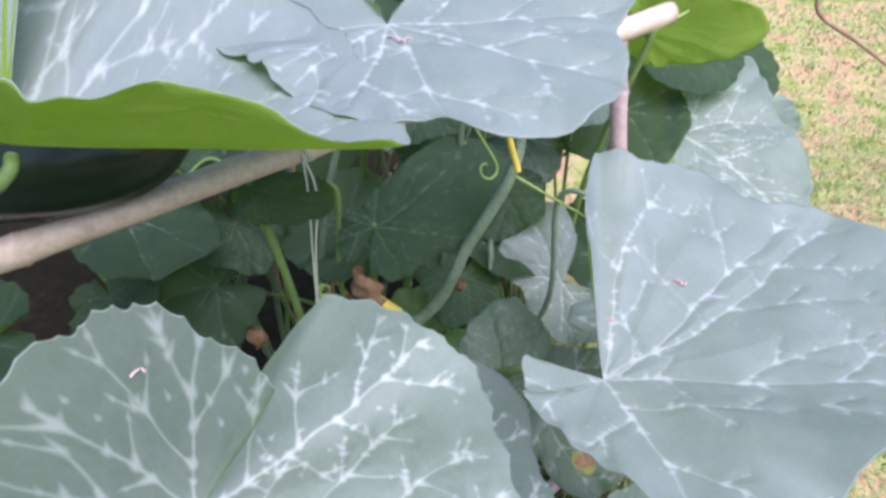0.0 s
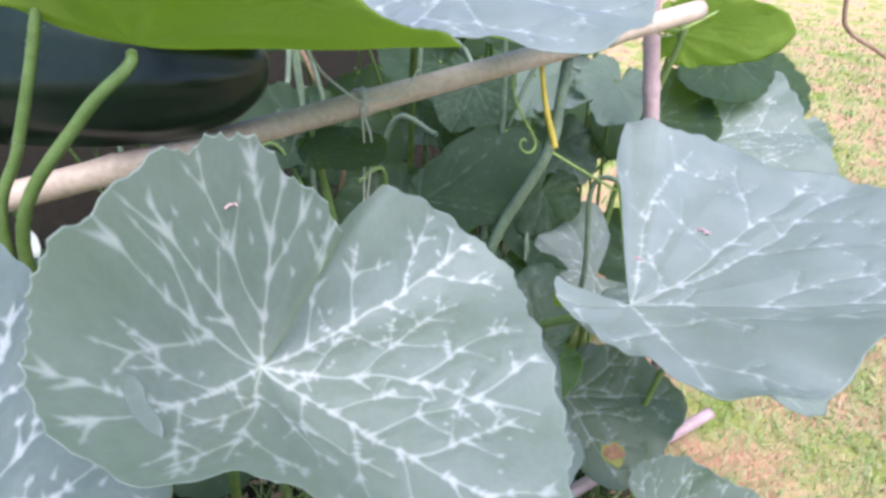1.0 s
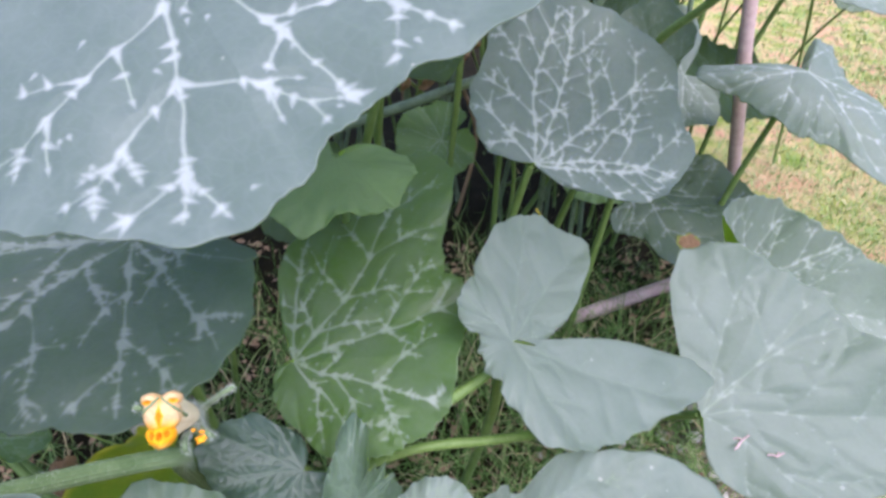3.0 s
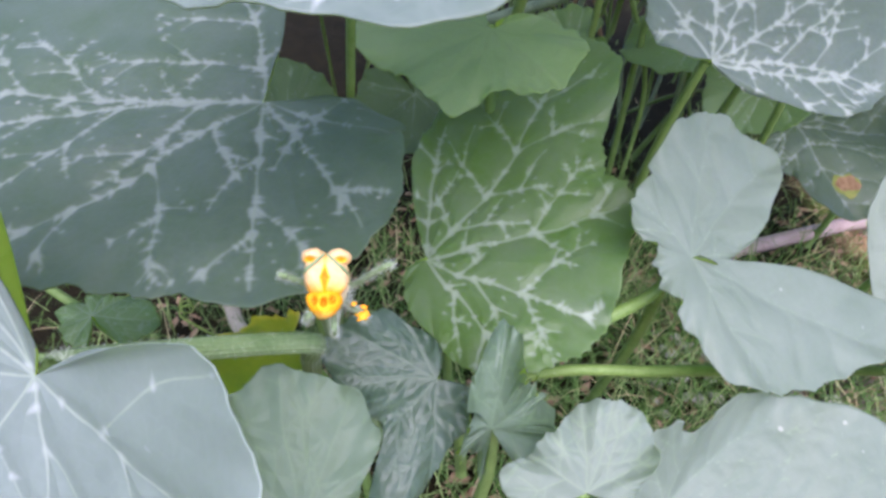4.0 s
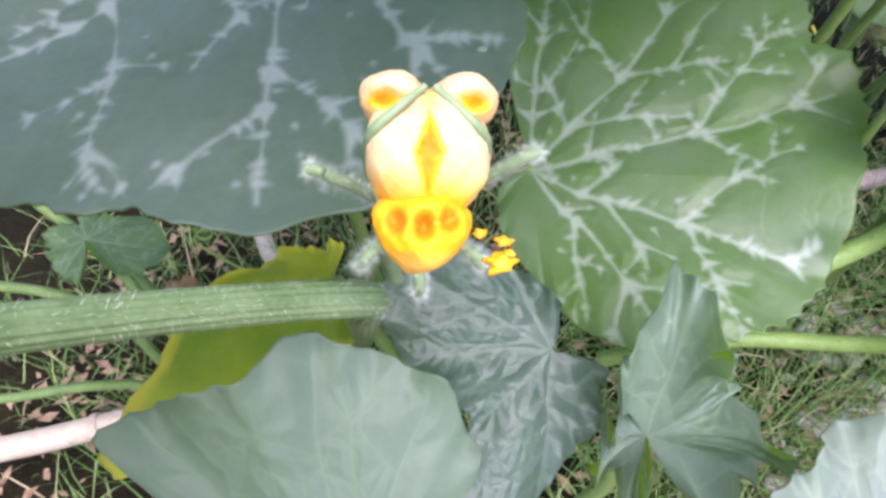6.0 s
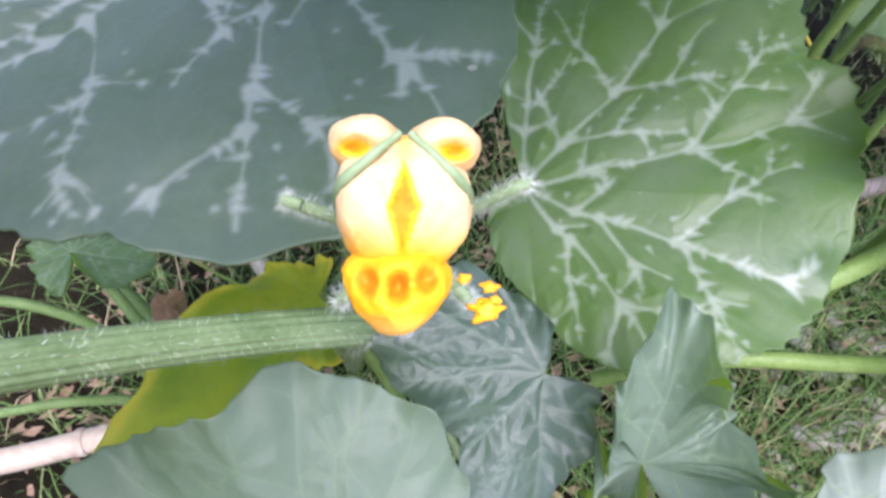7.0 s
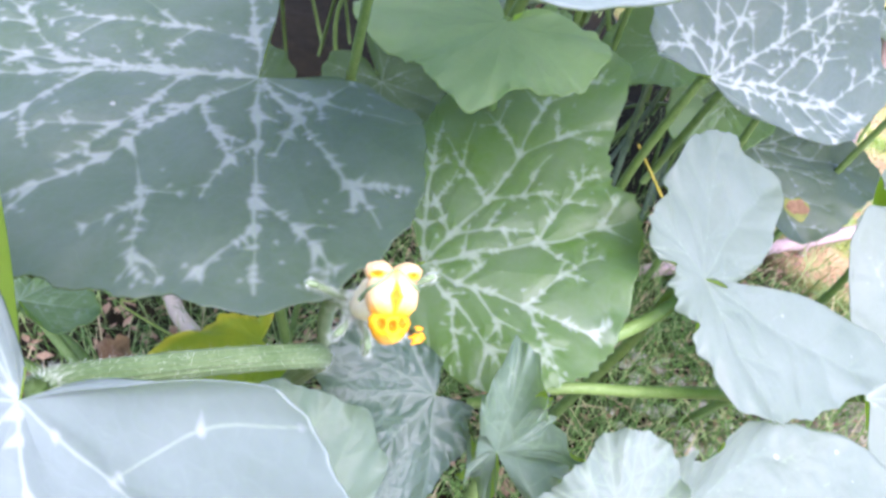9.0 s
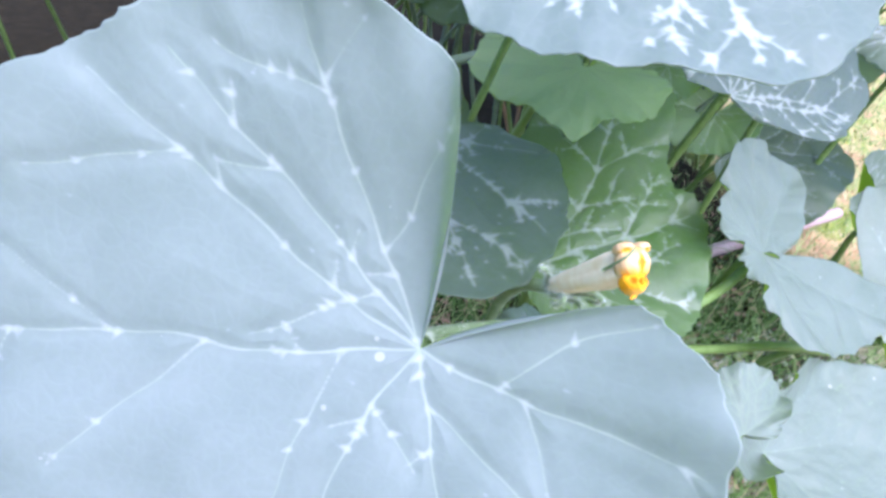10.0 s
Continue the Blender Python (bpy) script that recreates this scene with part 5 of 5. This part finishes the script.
squash_flower((-0.256, -0.078, 0.451), (-0.231, -0.137, 0.524), [(-0.275, -0.055, 0.425), (-0.285, -0.03, 0.36), (-0.28, 0.02, 0.2), (-0.25, 0.06, 0.02)])


def stalk(name, points, r0, r1, mat, label, category, hairs=0, ribs=0.06):
    bm = bmesh.new()
    line = smooth_line(points, 8)
    origin = line[0].copy()
    line = [p - origin for p in line]
    tube(bm, line, blend_radii(r0, r1, len(line)), 12, ribs)
    ob = new(name)
    ob.location = origin
    part("stem", bm, mat, ob)
    if hairs:
        bm = bmesh.new()
        fuzz(bm, line, (r0 + r1) / 2, hairs, 0.003, 0.00008, hairs)
        tagged(part("hairs", bm, HAIR, ob), kind="stuff")
    return tagged(ob, label, category)


# ---- vines, tendrils and strings ----
stalk("vine", [(0.11, 0.72, 0.92), (0.09, 0.66, 0.75), (0.078, 0.634, 0.685), (0.03, 0.61, 0.60), (-0.03, 0.60, 0.49), (-0.2, 0.6, 0.40), (-0.4, 0.62, 0.3)], 0.0065, 0.008, DARK_VINE, "dark ribbed squash vine climbing towards the stake", "vine", 300)
stalk("vine_shoot", [(0.06, 0.66, 0.80), (0.07, 0.645, 0.74), (0.085, 0.63, 0.69)], 0.003, 0.004, YELLOW, "thin yellow flower stalk joined to the vine", "stalk")
stalk("cut_stem", [(-0.055, 0.59, 0.508), (-0.075, 0.59, 0.525), (-0.094, 0.588, 0.545)], 0.008, 0.0085, YELLOW, "short cut stem stub with a pale end", "stem")


def tendril(points, coil, turns, r, seed):
    """A tendril along the points that ends in a coil."""
    line = smooth_line(points, 8)
    d = (line[-1] - line[-2]).normalized()
    side = d.orthogonal().normalized()
    up = d.cross(side)
    centre = line[-1] + side * coil
    for k in range(1, int(turns * 16)):
        a = 2 * math.pi * k / 16
        rr = coil * (1 - 0.5 * k / (turns * 16))
        line.append(centre - side * rr * math.cos(a) + d * rr * math.sin(a) + up * 0.0006 * k)
    stalk_line = line[0].copy()
    bm = bmesh.new()
    tube(bm, [p - stalk_line for p in line], blend_radii(r, r * 0.6, len(line)), 6)
    ob = new("tendril", mesh_of("tendril", bm, TENDRIL))
    ob.location = stalk_line
    tagged(ob, "thin green curling tendril of the squash", "tendril", "tendrils")


tendril([(-0.055, 0.59, 0.51), (-0.11, 0.57, 0.53), (-0.14, 0.56, 0.56)], 0.008, 2, 0.0014, 1)
tendril([(0.078, 0.634, 0.685), (0.12, 0.62, 0.665), (0.16, 0.60, 0.65)], 0.005, 1, 0.002, 2)
tendril([(0.05, 0.66, 0.82), (0.03, 0.64, 0.76), (0.06, 0.63, 0.70)], 0.012, 1, 0.002, 3)
tendril([(0.30, 0.80, 0.82), (0.25, 0.78, 0.80), (0.22, 0.77, 0.805)], 0.008, 2, 0.0018, 4)
tendril([(-0.50, 0.13, 0.10), (-0.515, 0.11, 0.14), (-0.53, 0.10, 0.165)], 0.008, 3, 0.0012, 5)


def string_tie(at, r, drop):
    root = new("string_tie")
    root.location = at
    d = Vector((0.838, 0.536, 0.102)).normalized()
    a = d.orthogonal().normalized()
    b = d.cross(a)
    for k, slide in enumerate((-0.004, 0.0, 0.005)):
        line = [a * (r * math.cos(t * 0.42)) + b * (r * math.sin(t * 0.42)) + d * (slide + 0.004 * math.sin(t * 0.42 + k)) for t in range(16)]
        bm = bmesh.new()
        tube(bm, line, 0.0011, 6)
        part("loop", bm, STRING, root)
    for k, dx in enumerate((0.0, 0.008)):
        line = smooth_line([Vector((0.003, -r, 0)), Vector((0.004 + dx, -r - 0.003, -0.04)), Vector((-0.004 + dx * 0.4, 0, -0.12)), Vector((-0.012, 0.01, drop))], 8)
        bm = bmesh.new()
        tube(bm, line, 0.0011, 6)
        part("strand", bm, STRING, root)
    for pts in (((0, -r, 0.006), (-0.03, -r, 0.03), (-0.05, -0.01, 0.06)), ((0, -r, 0.006), (0.04, -0.01, 0.01), (0.06, 0, 0.035))):
        bm = bmesh.new()
        tube(bm, smooth_line([Vector(p) for p in pts], 8), 0.0012, 6)
        part("loose_end", bm, STRING, root)
    tagged(root, "pale string knotted round the bamboo cane, ends hanging", "string")


string_tie((-0.128, 0.5145, 0.7805), 0.0135, -0.23)

# a few leaf stalks that cross the gaps between the leaves
stalk("leaf_stalk", [(-0.19, 0.01, 0.29), (-0.135, 0.029, 0.31), (-0.072, 0.047, 0.313), (-0.006, 0.071, 0.31), (0.06, 0.10, 0.29)], 0.0042, 0.0048, STALK, "green ribbed leaf stalk lying between the leaves", "stalk", 80)
stalk("leaf_stalk", [(-0.18, 0.00, 0.32), (-0.112, 0.040, 0.362), (-0.085, 0.060, 0.375), (-0.066, 0.070, 0.402)], 0.0052, 0.0042, STALK, "green ribbed leaf stalk under a leaf", "stalk", 60)
stalk("leaf_stalk", [(-0.69, 0.09, 0.17), (-0.638, 0.082, 0.15), (-0.558, 0.066, 0.11), (-0.50, 0.05, 0.02)], 0.0050, 0.0058, STALK, "green leaf stalk rising from the soil", "stalk", 60)
stalk("leaf_stalk", [(-0.72, -0.01, 0.16), (-0.662, 0.006, 0.16), (-0.614, 0.021, 0.15), (-0.57, 0.030, 0.12), (-0.53, 0.03, 0.02)], 0.0042, 0.0050, STALK, "green leaf stalk arching over the grass", "stalk", 60)
stalk("leaf_stalk", [(-0.70, -0.09, 0.12), (-0.616, -0.064, 0.12), (-0.56, -0.032, 0.12), (-0.52, 0.00, 0.09), (-0.48, 0.02, 0.02)], 0.0036, 0.0044, STALK, "thin green leaf stalk near the ground", "stalk", 40)


# thin stems and young shoots that crowd the shade behind the cane
def understory(count, seed):
    rng = random.Random(seed)
    for k in range(count):
        x, y = rng.uniform(-0.55, 0.12), rng.uniform(0.66, 1.05)
        top = rng.uniform(0.45, 0.95)
        lean, side = rng.uniform(-0.14, 0.14), rng.uniform(-0.06, 0.06)
        points = [(x, y, 0.0), (x + lean * 0.3 + side, y + 0.03, top * 0.35), (x + lean * 0.7 - side, y - 0.02, top * 0.7), (x + lean, y, top), (x + lean * 1.5, y - 0.03, top + rng.uniform(-0.04, 0.02))]
        # most stems get the darker vine colour in place of real shade
        stalk("plant_stem", points, rng.uniform(0.004, 0.006), rng.uniform(0.002, 0.004), (STALK, DARK_VINE, DARK_VINE)[k % 3] if k % 10 else DRY, "thin stem in the shade behind the cane", "stem")


understory(30, 12)


def dry_leaf(at, size, seed):
    """A dead leaf, crumpled into a loose brown curl."""
    rng = random.Random(seed)
    verts, faces, n = [], [], 15
    for j in range(n):
        for i in range(n):
            u, v = i / (n - 1) * 2 - 1, j / (n - 1) * 2 - 1
            a = 2.2 * u + 0.5 * noise.noise((u * 2, v * 2, seed))
            w = size * (1 - 0.55 * v * v)
            p = Vector((0.45 * w * math.sin(a), 0.45 * w * math.cos(a), size * v)) + 0.28 * size * noise.noise_vector((u * 2.1, v * 2.1, seed * 1.7))
            verts.append(p)
    for j in range(n - 1):
        for i in range(n - 1):
            k = j * n + i
            faces.append((k, k + 1, k + n + 1, k + n))
    me = bpy.data.meshes.new("dry_leaf")
    me.from_pydata(verts, [], faces)
    me.materials.append(DEAD)
    me.polygons.foreach_set("use_smooth", [True] * len(me.polygons))
    ob = new("dry_leaf", me)
    ob.matrix_world = pose(*at, rng.uniform(-40, 40), rng.uniform(-40, 40), rng.uniform(0, 360))
    tagged(ob, "crumpled brown dead leaf hanging among the stems", "leaf", "dead leaves")


DEAD = simple("dead_leaf", (0.12, 0.065, 0.035), (0.34, 0.22, 0.13), 70, 0.9, 0.1, 0.6)
for k, spot in enumerate(((-0.21, 0.55, 0.44), (-0.17, 0.60, 0.47), (-0.09, 0.585, 0.555), (0.02, 0.70, 0.47), (-0.27, 0.66, 0.40), (-0.486, 0.03, 0.17), (-0.44, 0.06, 0.18))):
    dry_leaf(spot, 0.022 + 0.005 * (k % 3), k + 1)


# ---- grass and litter ----
def grass_patch(name, areas, seed, mats, label):
    """Many bent blades in one mesh. areas: centre, spread, count, height, width."""
    rng = random.Random(seed)
    verts, faces, slots = [], [], []
    for (cx, cy, sx, sy, count, height, width) in areas:
        for _ in range(count):
            x, y = cx + rng.gauss(0, sx * 0.6), cy + rng.gauss(0, sy * 0.6)
            a, h = rng.uniform(0, 6.28), height * rng.uniform(0.4, 1.2)
            lean = rng.uniform(0.3, 1.4) * h
            w = width * rng.uniform(0.6, 1.3)
            ux, uy = math.cos(a), math.sin(a)
            turn2 = a + rng.uniform(-0.8, 0.8)
            vx, vy = math.cos(turn2), math.sin(turn2)
            k = len(verts)
            for t, wide in ((0, 1), (0.4, 0.9), (0.75, 0.6), (1, 0.05)):
                bx, by = x + (ux * t + vx * t * t) * 0.5 * lean, y + (uy * t + vy * t * t) * 0.5 * lean
                bz = h * (t - 0.35 * t * t * (lean / h)) - 0.004
                verts.append((bx - uy * w * wide, by + ux * w * wide, bz))
                verts.append((bx + uy * w * wide, by - ux * w * wide, bz))
            slot = rng.choices(range(len(mats)), (6, 3, 1)[: len(mats)])[0]
            for q in range(3):
                faces.append((k + 2 * q, k + 2 * q + 1, k + 2 * q + 3, k + 2 * q + 2))
                slots.append(slot)
    me = bpy.data.meshes.new(name)
    me.from_pydata(verts, [], faces)
    for m in mats:
        me.materials.append(m)
    me.polygons.foreach_set("material_index", slots)
    tagged(new(name, me), label, "grass", kind="stuff")


GRASS = simple("grass_blade", (0.045, 0.115, 0.02), (0.14, 0.25, 0.055), 15, 0.6)
GRASS_PALE = simple("grass_blade_pale", (0.17, 0.27, 0.07), (0.33, 0.41, 0.16), 15, 0.6)
GRASS_DRY = simple("grass_blade_dry", (0.35, 0.28, 0.14), (0.60, 0.50, 0.30), 15, 0.8)
grass_patch("grass_under_plants", [(0.05, 0.42, 0.42, 0.3, 4200, 0.10, 0.0009), (-0.45, 0.15, 0.3, 0.3, 2600, 0.07, 0.0008), (0.0, 0.12, 0.25, 0.15, 1600, 0.07, 0.0008)], 4, [GRASS, GRASS_PALE, GRASS_DRY], "tangled thin grass blades under the squash plants")
grass_patch("lawn_grass", [(0.75, 0.85, 0.45, 0.55, 16000, 0.018, 0.0010), (1.3, 1.6, 0.8, 1.0, 26000, 0.022, 0.0016), (2.2, 3.2, 1.5, 1.5, 16000, 0.03, 0.003)], 5, [GRASS_PALE, GRASS_DRY, GRASS], "short dry patchy lawn grass")


def litter(count, area, seed):
    rng = random.Random(seed)
    verts, faces = [], []
    for _ in range(count):
        x, y, a, s = rng.uniform(area[0], area[1]), rng.uniform(area[2], area[3]), rng.uniform(0, 6.28), rng.uniform(0.003, 0.012)
        c, d, z = math.cos(a) * s, math.sin(a) * s, rng.uniform(0.004, 0.02)
        k = len(verts)
        verts += [(x - c, y - d, z), (x + d * 0.5, y - c * 0.5, z + rng.uniform(-0.3, 0.5) * s), (x + c, y + d, z + rng.uniform(0, 0.4) * s), (x - d * 0.4, y + c * 0.4, z + rng.uniform(0, 0.5) * s)]
        faces.append((k, k + 1, k + 2, k + 3))
    me = bpy.data.meshes.new("leaf_litter")
    me.from_pydata(verts, [], faces)
    me.materials.append(DRY)
    tagged(new("leaf_litter", me), "dry brown and straw-coloured leaf litter on the soil", "litter", kind="stuff")


litter(2600, (-0.7, 0.35, -0.2, 0.8), 8)


def pebbles(count, area, seed):
    """Small uneven stones, each a squashed and roughened ball."""
    rng = random.Random(seed)
    bm = bmesh.new()
    for _ in range(count):
        start = len(bm.verts)
        x, y, r = rng.uniform(area[0], area[1]), rng.uniform(area[2], area[3]), rng.uniform(0.003, 0.011)
        made = bmesh.ops.create_icosphere(bm, subdivisions=2, radius=r)["verts"]
        for v in made:
            v.co *= 1 + 0.35 * noise.noise(v.co * (0.9 / r) + Vector((x * 50, y * 50, 0)))
            v.co = Vector((v.co.x * 1.2 + x, v.co.y + y, v.co.z * 0.6 + 0.004))
    ob = new("pebbles", mesh_of("pebbles", bm, STONE))
    tagged(ob, "small pale stones scattered in the grass at the soil's edge", "stones", kind="stuff")


STONE = simple("pale_stone", (0.30, 0.27, 0.23), (0.62, 0.58, 0.52), 120, 0.85)
pebbles(140, (0.0, 0.26, 0.12, 0.46), 3)


# ---- small things ----
stalk("leaf_stalk", [(-0.283, 0.30, 0.93), (-0.305, 0.30, 0.88), (-0.34, 0.30, 0.81), (-0.376, 0.30, 0.741), (-0.42, 0.33, 0.55)], 0.0036, 0.0046, STALK, "green ribbed leaf stalk beside the squash", "stalk", 120)
stalk("dry_twig", [(0.55, 1.0, 0.87), (0.56, 1.0, 0.79), (0.576, 1.0, 0.755), (0.64, 1.0, 0.719), (0.74, 1.02, 0.66)], 0.004, 0.003, DRY, "thin bare brown twig over the lawn", "twig")
tendril([(-0.131, 0.31, 0.276), (-0.159, 0.31, 0.279), (-0.172, 0.31, 0.300)], 0.004, 1, 0.0025, 7)
stalk("yellow_stalk", [(-0.033, 0.60, 0.22), (0.02, 0.56, 0.17), (0.053, 0.53, 0.14), (0.05, 0.55, 0.0)], 0.002, 0.002, YELLOW, "thin bent yellow stalk in the grass", "stalk")


def bud(at, axis, size):
    """A shrivelled bud: a puckered body and its short stem."""
    root = new("flower_bud")
    root.location = at
    Z = Vector(axis).normalized()
    X = Z.orthogonal().normalized()
    turn = Matrix((X, Z.cross(X), Z)).transposed()
    bm = bmesh.new()
    bmesh.ops.create_uvsphere(bm, u_segments=24, v_segments=16, radius=1)
    for v in bm.verts:
        a = math.atan2(v.co.y, v.co.x)
        k = size * (1 + 0.18 * math.cos(5 * a) + 0.2 * noise.noise(v.co * 2))
        v.co = turn @ Vector((v.co.x * k * 0.5, v.co.y * k * 0.5, v.co.z * size * 1.3 + size))
    part("petals", bm, HAIR, root)
    bm = bmesh.new()
    tube(bm, smooth_line([Vector(), turn @ Vector((0, 0, -size)), turn @ Vector((size, 0, -4 * size))], 6), 0.002, 8)
    part("stem", bm, STALK, root)
    tagged(root, "small pale shrivelled squash bud on a stalk", "bud")


bud((-0.40, 0.35, 0.71), (0.4, -0.4, -0.6), 0.011)


bpy.context.view_layer.update()
GRAPH = bpy.context.evaluated_depsgraph_get()


def drop_on(x, y, z):
    """Where a point let fall from x, y, z comes to rest."""
    hit, place, normal, _, ob, _ = scene.ray_cast(GRAPH, Vector((x, y, z)), Vector((0, 0, -1)))
    return (place, ob) if hit else (Vector((x, y, 0)), None)


def scrap(x, y, z, size, seed):
    """A shrivelled pinkish scrap of flower lying on a leaf."""
    rng = random.Random(seed)
    place, _ = drop_on(x, y, z)
    bm = bmesh.new()
    for _ in range(4):
        d = Vector((rng.uniform(-1, 1), rng.uniform(-1, 1), rng.uniform(-0.1, 0.3))) * size
        tube(bm, smooth_line([Vector((0, 0, 0.001)), d * 0.5 + Vector((0, 0, size * 0.2)), d], 4), 0.0008, 6)
    ob = new("dry_scrap", mesh_of("dry_scrap", bm, PINK_CANE))
    ob.location = place
    tagged(ob, "small dry pinkish scrap lying on a leaf", "debris", "dry scraps")


def rust_spot(x, y, z, size):
    """A rusty spot with a yellow rim that follows the leaf it is on."""
    _, blade = drop_on(x, y, z)
    for k, (r, mat, over) in enumerate(((0.92, YELLOW_SPOT, 0.0006), (0.70, BROWN_SPOT, 0.0011))):
        bm = bmesh.new()
        rings = []
        for f in (0.02, 0.35, 0.7, 1.0):
            ring = []
            for n in range(32):
                a = 2 * math.pi * n / 32
                rr = size * r * f * (1 + 0.35 * noise.noise((math.cos(a) * 1.4, math.sin(a) * 1.4, 3 + k)) + 0.2 * noise.noise((math.cos(a) * 4, math.sin(a) * 4, 7 + k)))
                p, _ = drop_on(x + rr * 1.3 * math.cos(a), y + rr * math.sin(a), z)
                ring.append(bm.verts.new(p + Vector((0, -over * 0.4, over)) - blade.matrix_world.translation))
            rings.append(ring)
        for a, b in zip(rings, rings[1:]):
            for n in range(32):
                bm.faces.new((a[n], a[(n + 1) % 32], b[(n + 1) % 32], b[n]))
        part("rust_spot" if k else "yellow_rim", bm, mat, blade.parent if blade.parent else blade)


YELLOW_SPOT = simple("yellow_rim", (0.12, 0.17, 0.04), (0.26, 0.25, 0.06), 120, 0.7)
BROWN_SPOT = simple("rust_brown", (0.12, 0.06, 0.03), (0.32, 0.20, 0.12), 160, 0.9)
rust_spot(0.223, 0.612, 0.228, 0.017)
scrap(0.215, 0.43, 0.80, 0.012, 1)
scrap(-0.03, 0.455, 1.0, 0.012, 2)
scrap(0.145, 0.39, 0.80, 0.006, 3)
scrap(0.16, 0.11, 0.6, 0.014, 4)
scrap(0.19, 0.10, 0.6, 0.010, 5)
scrap(-0.14, 0.20, 0.85, 0.006, 6)
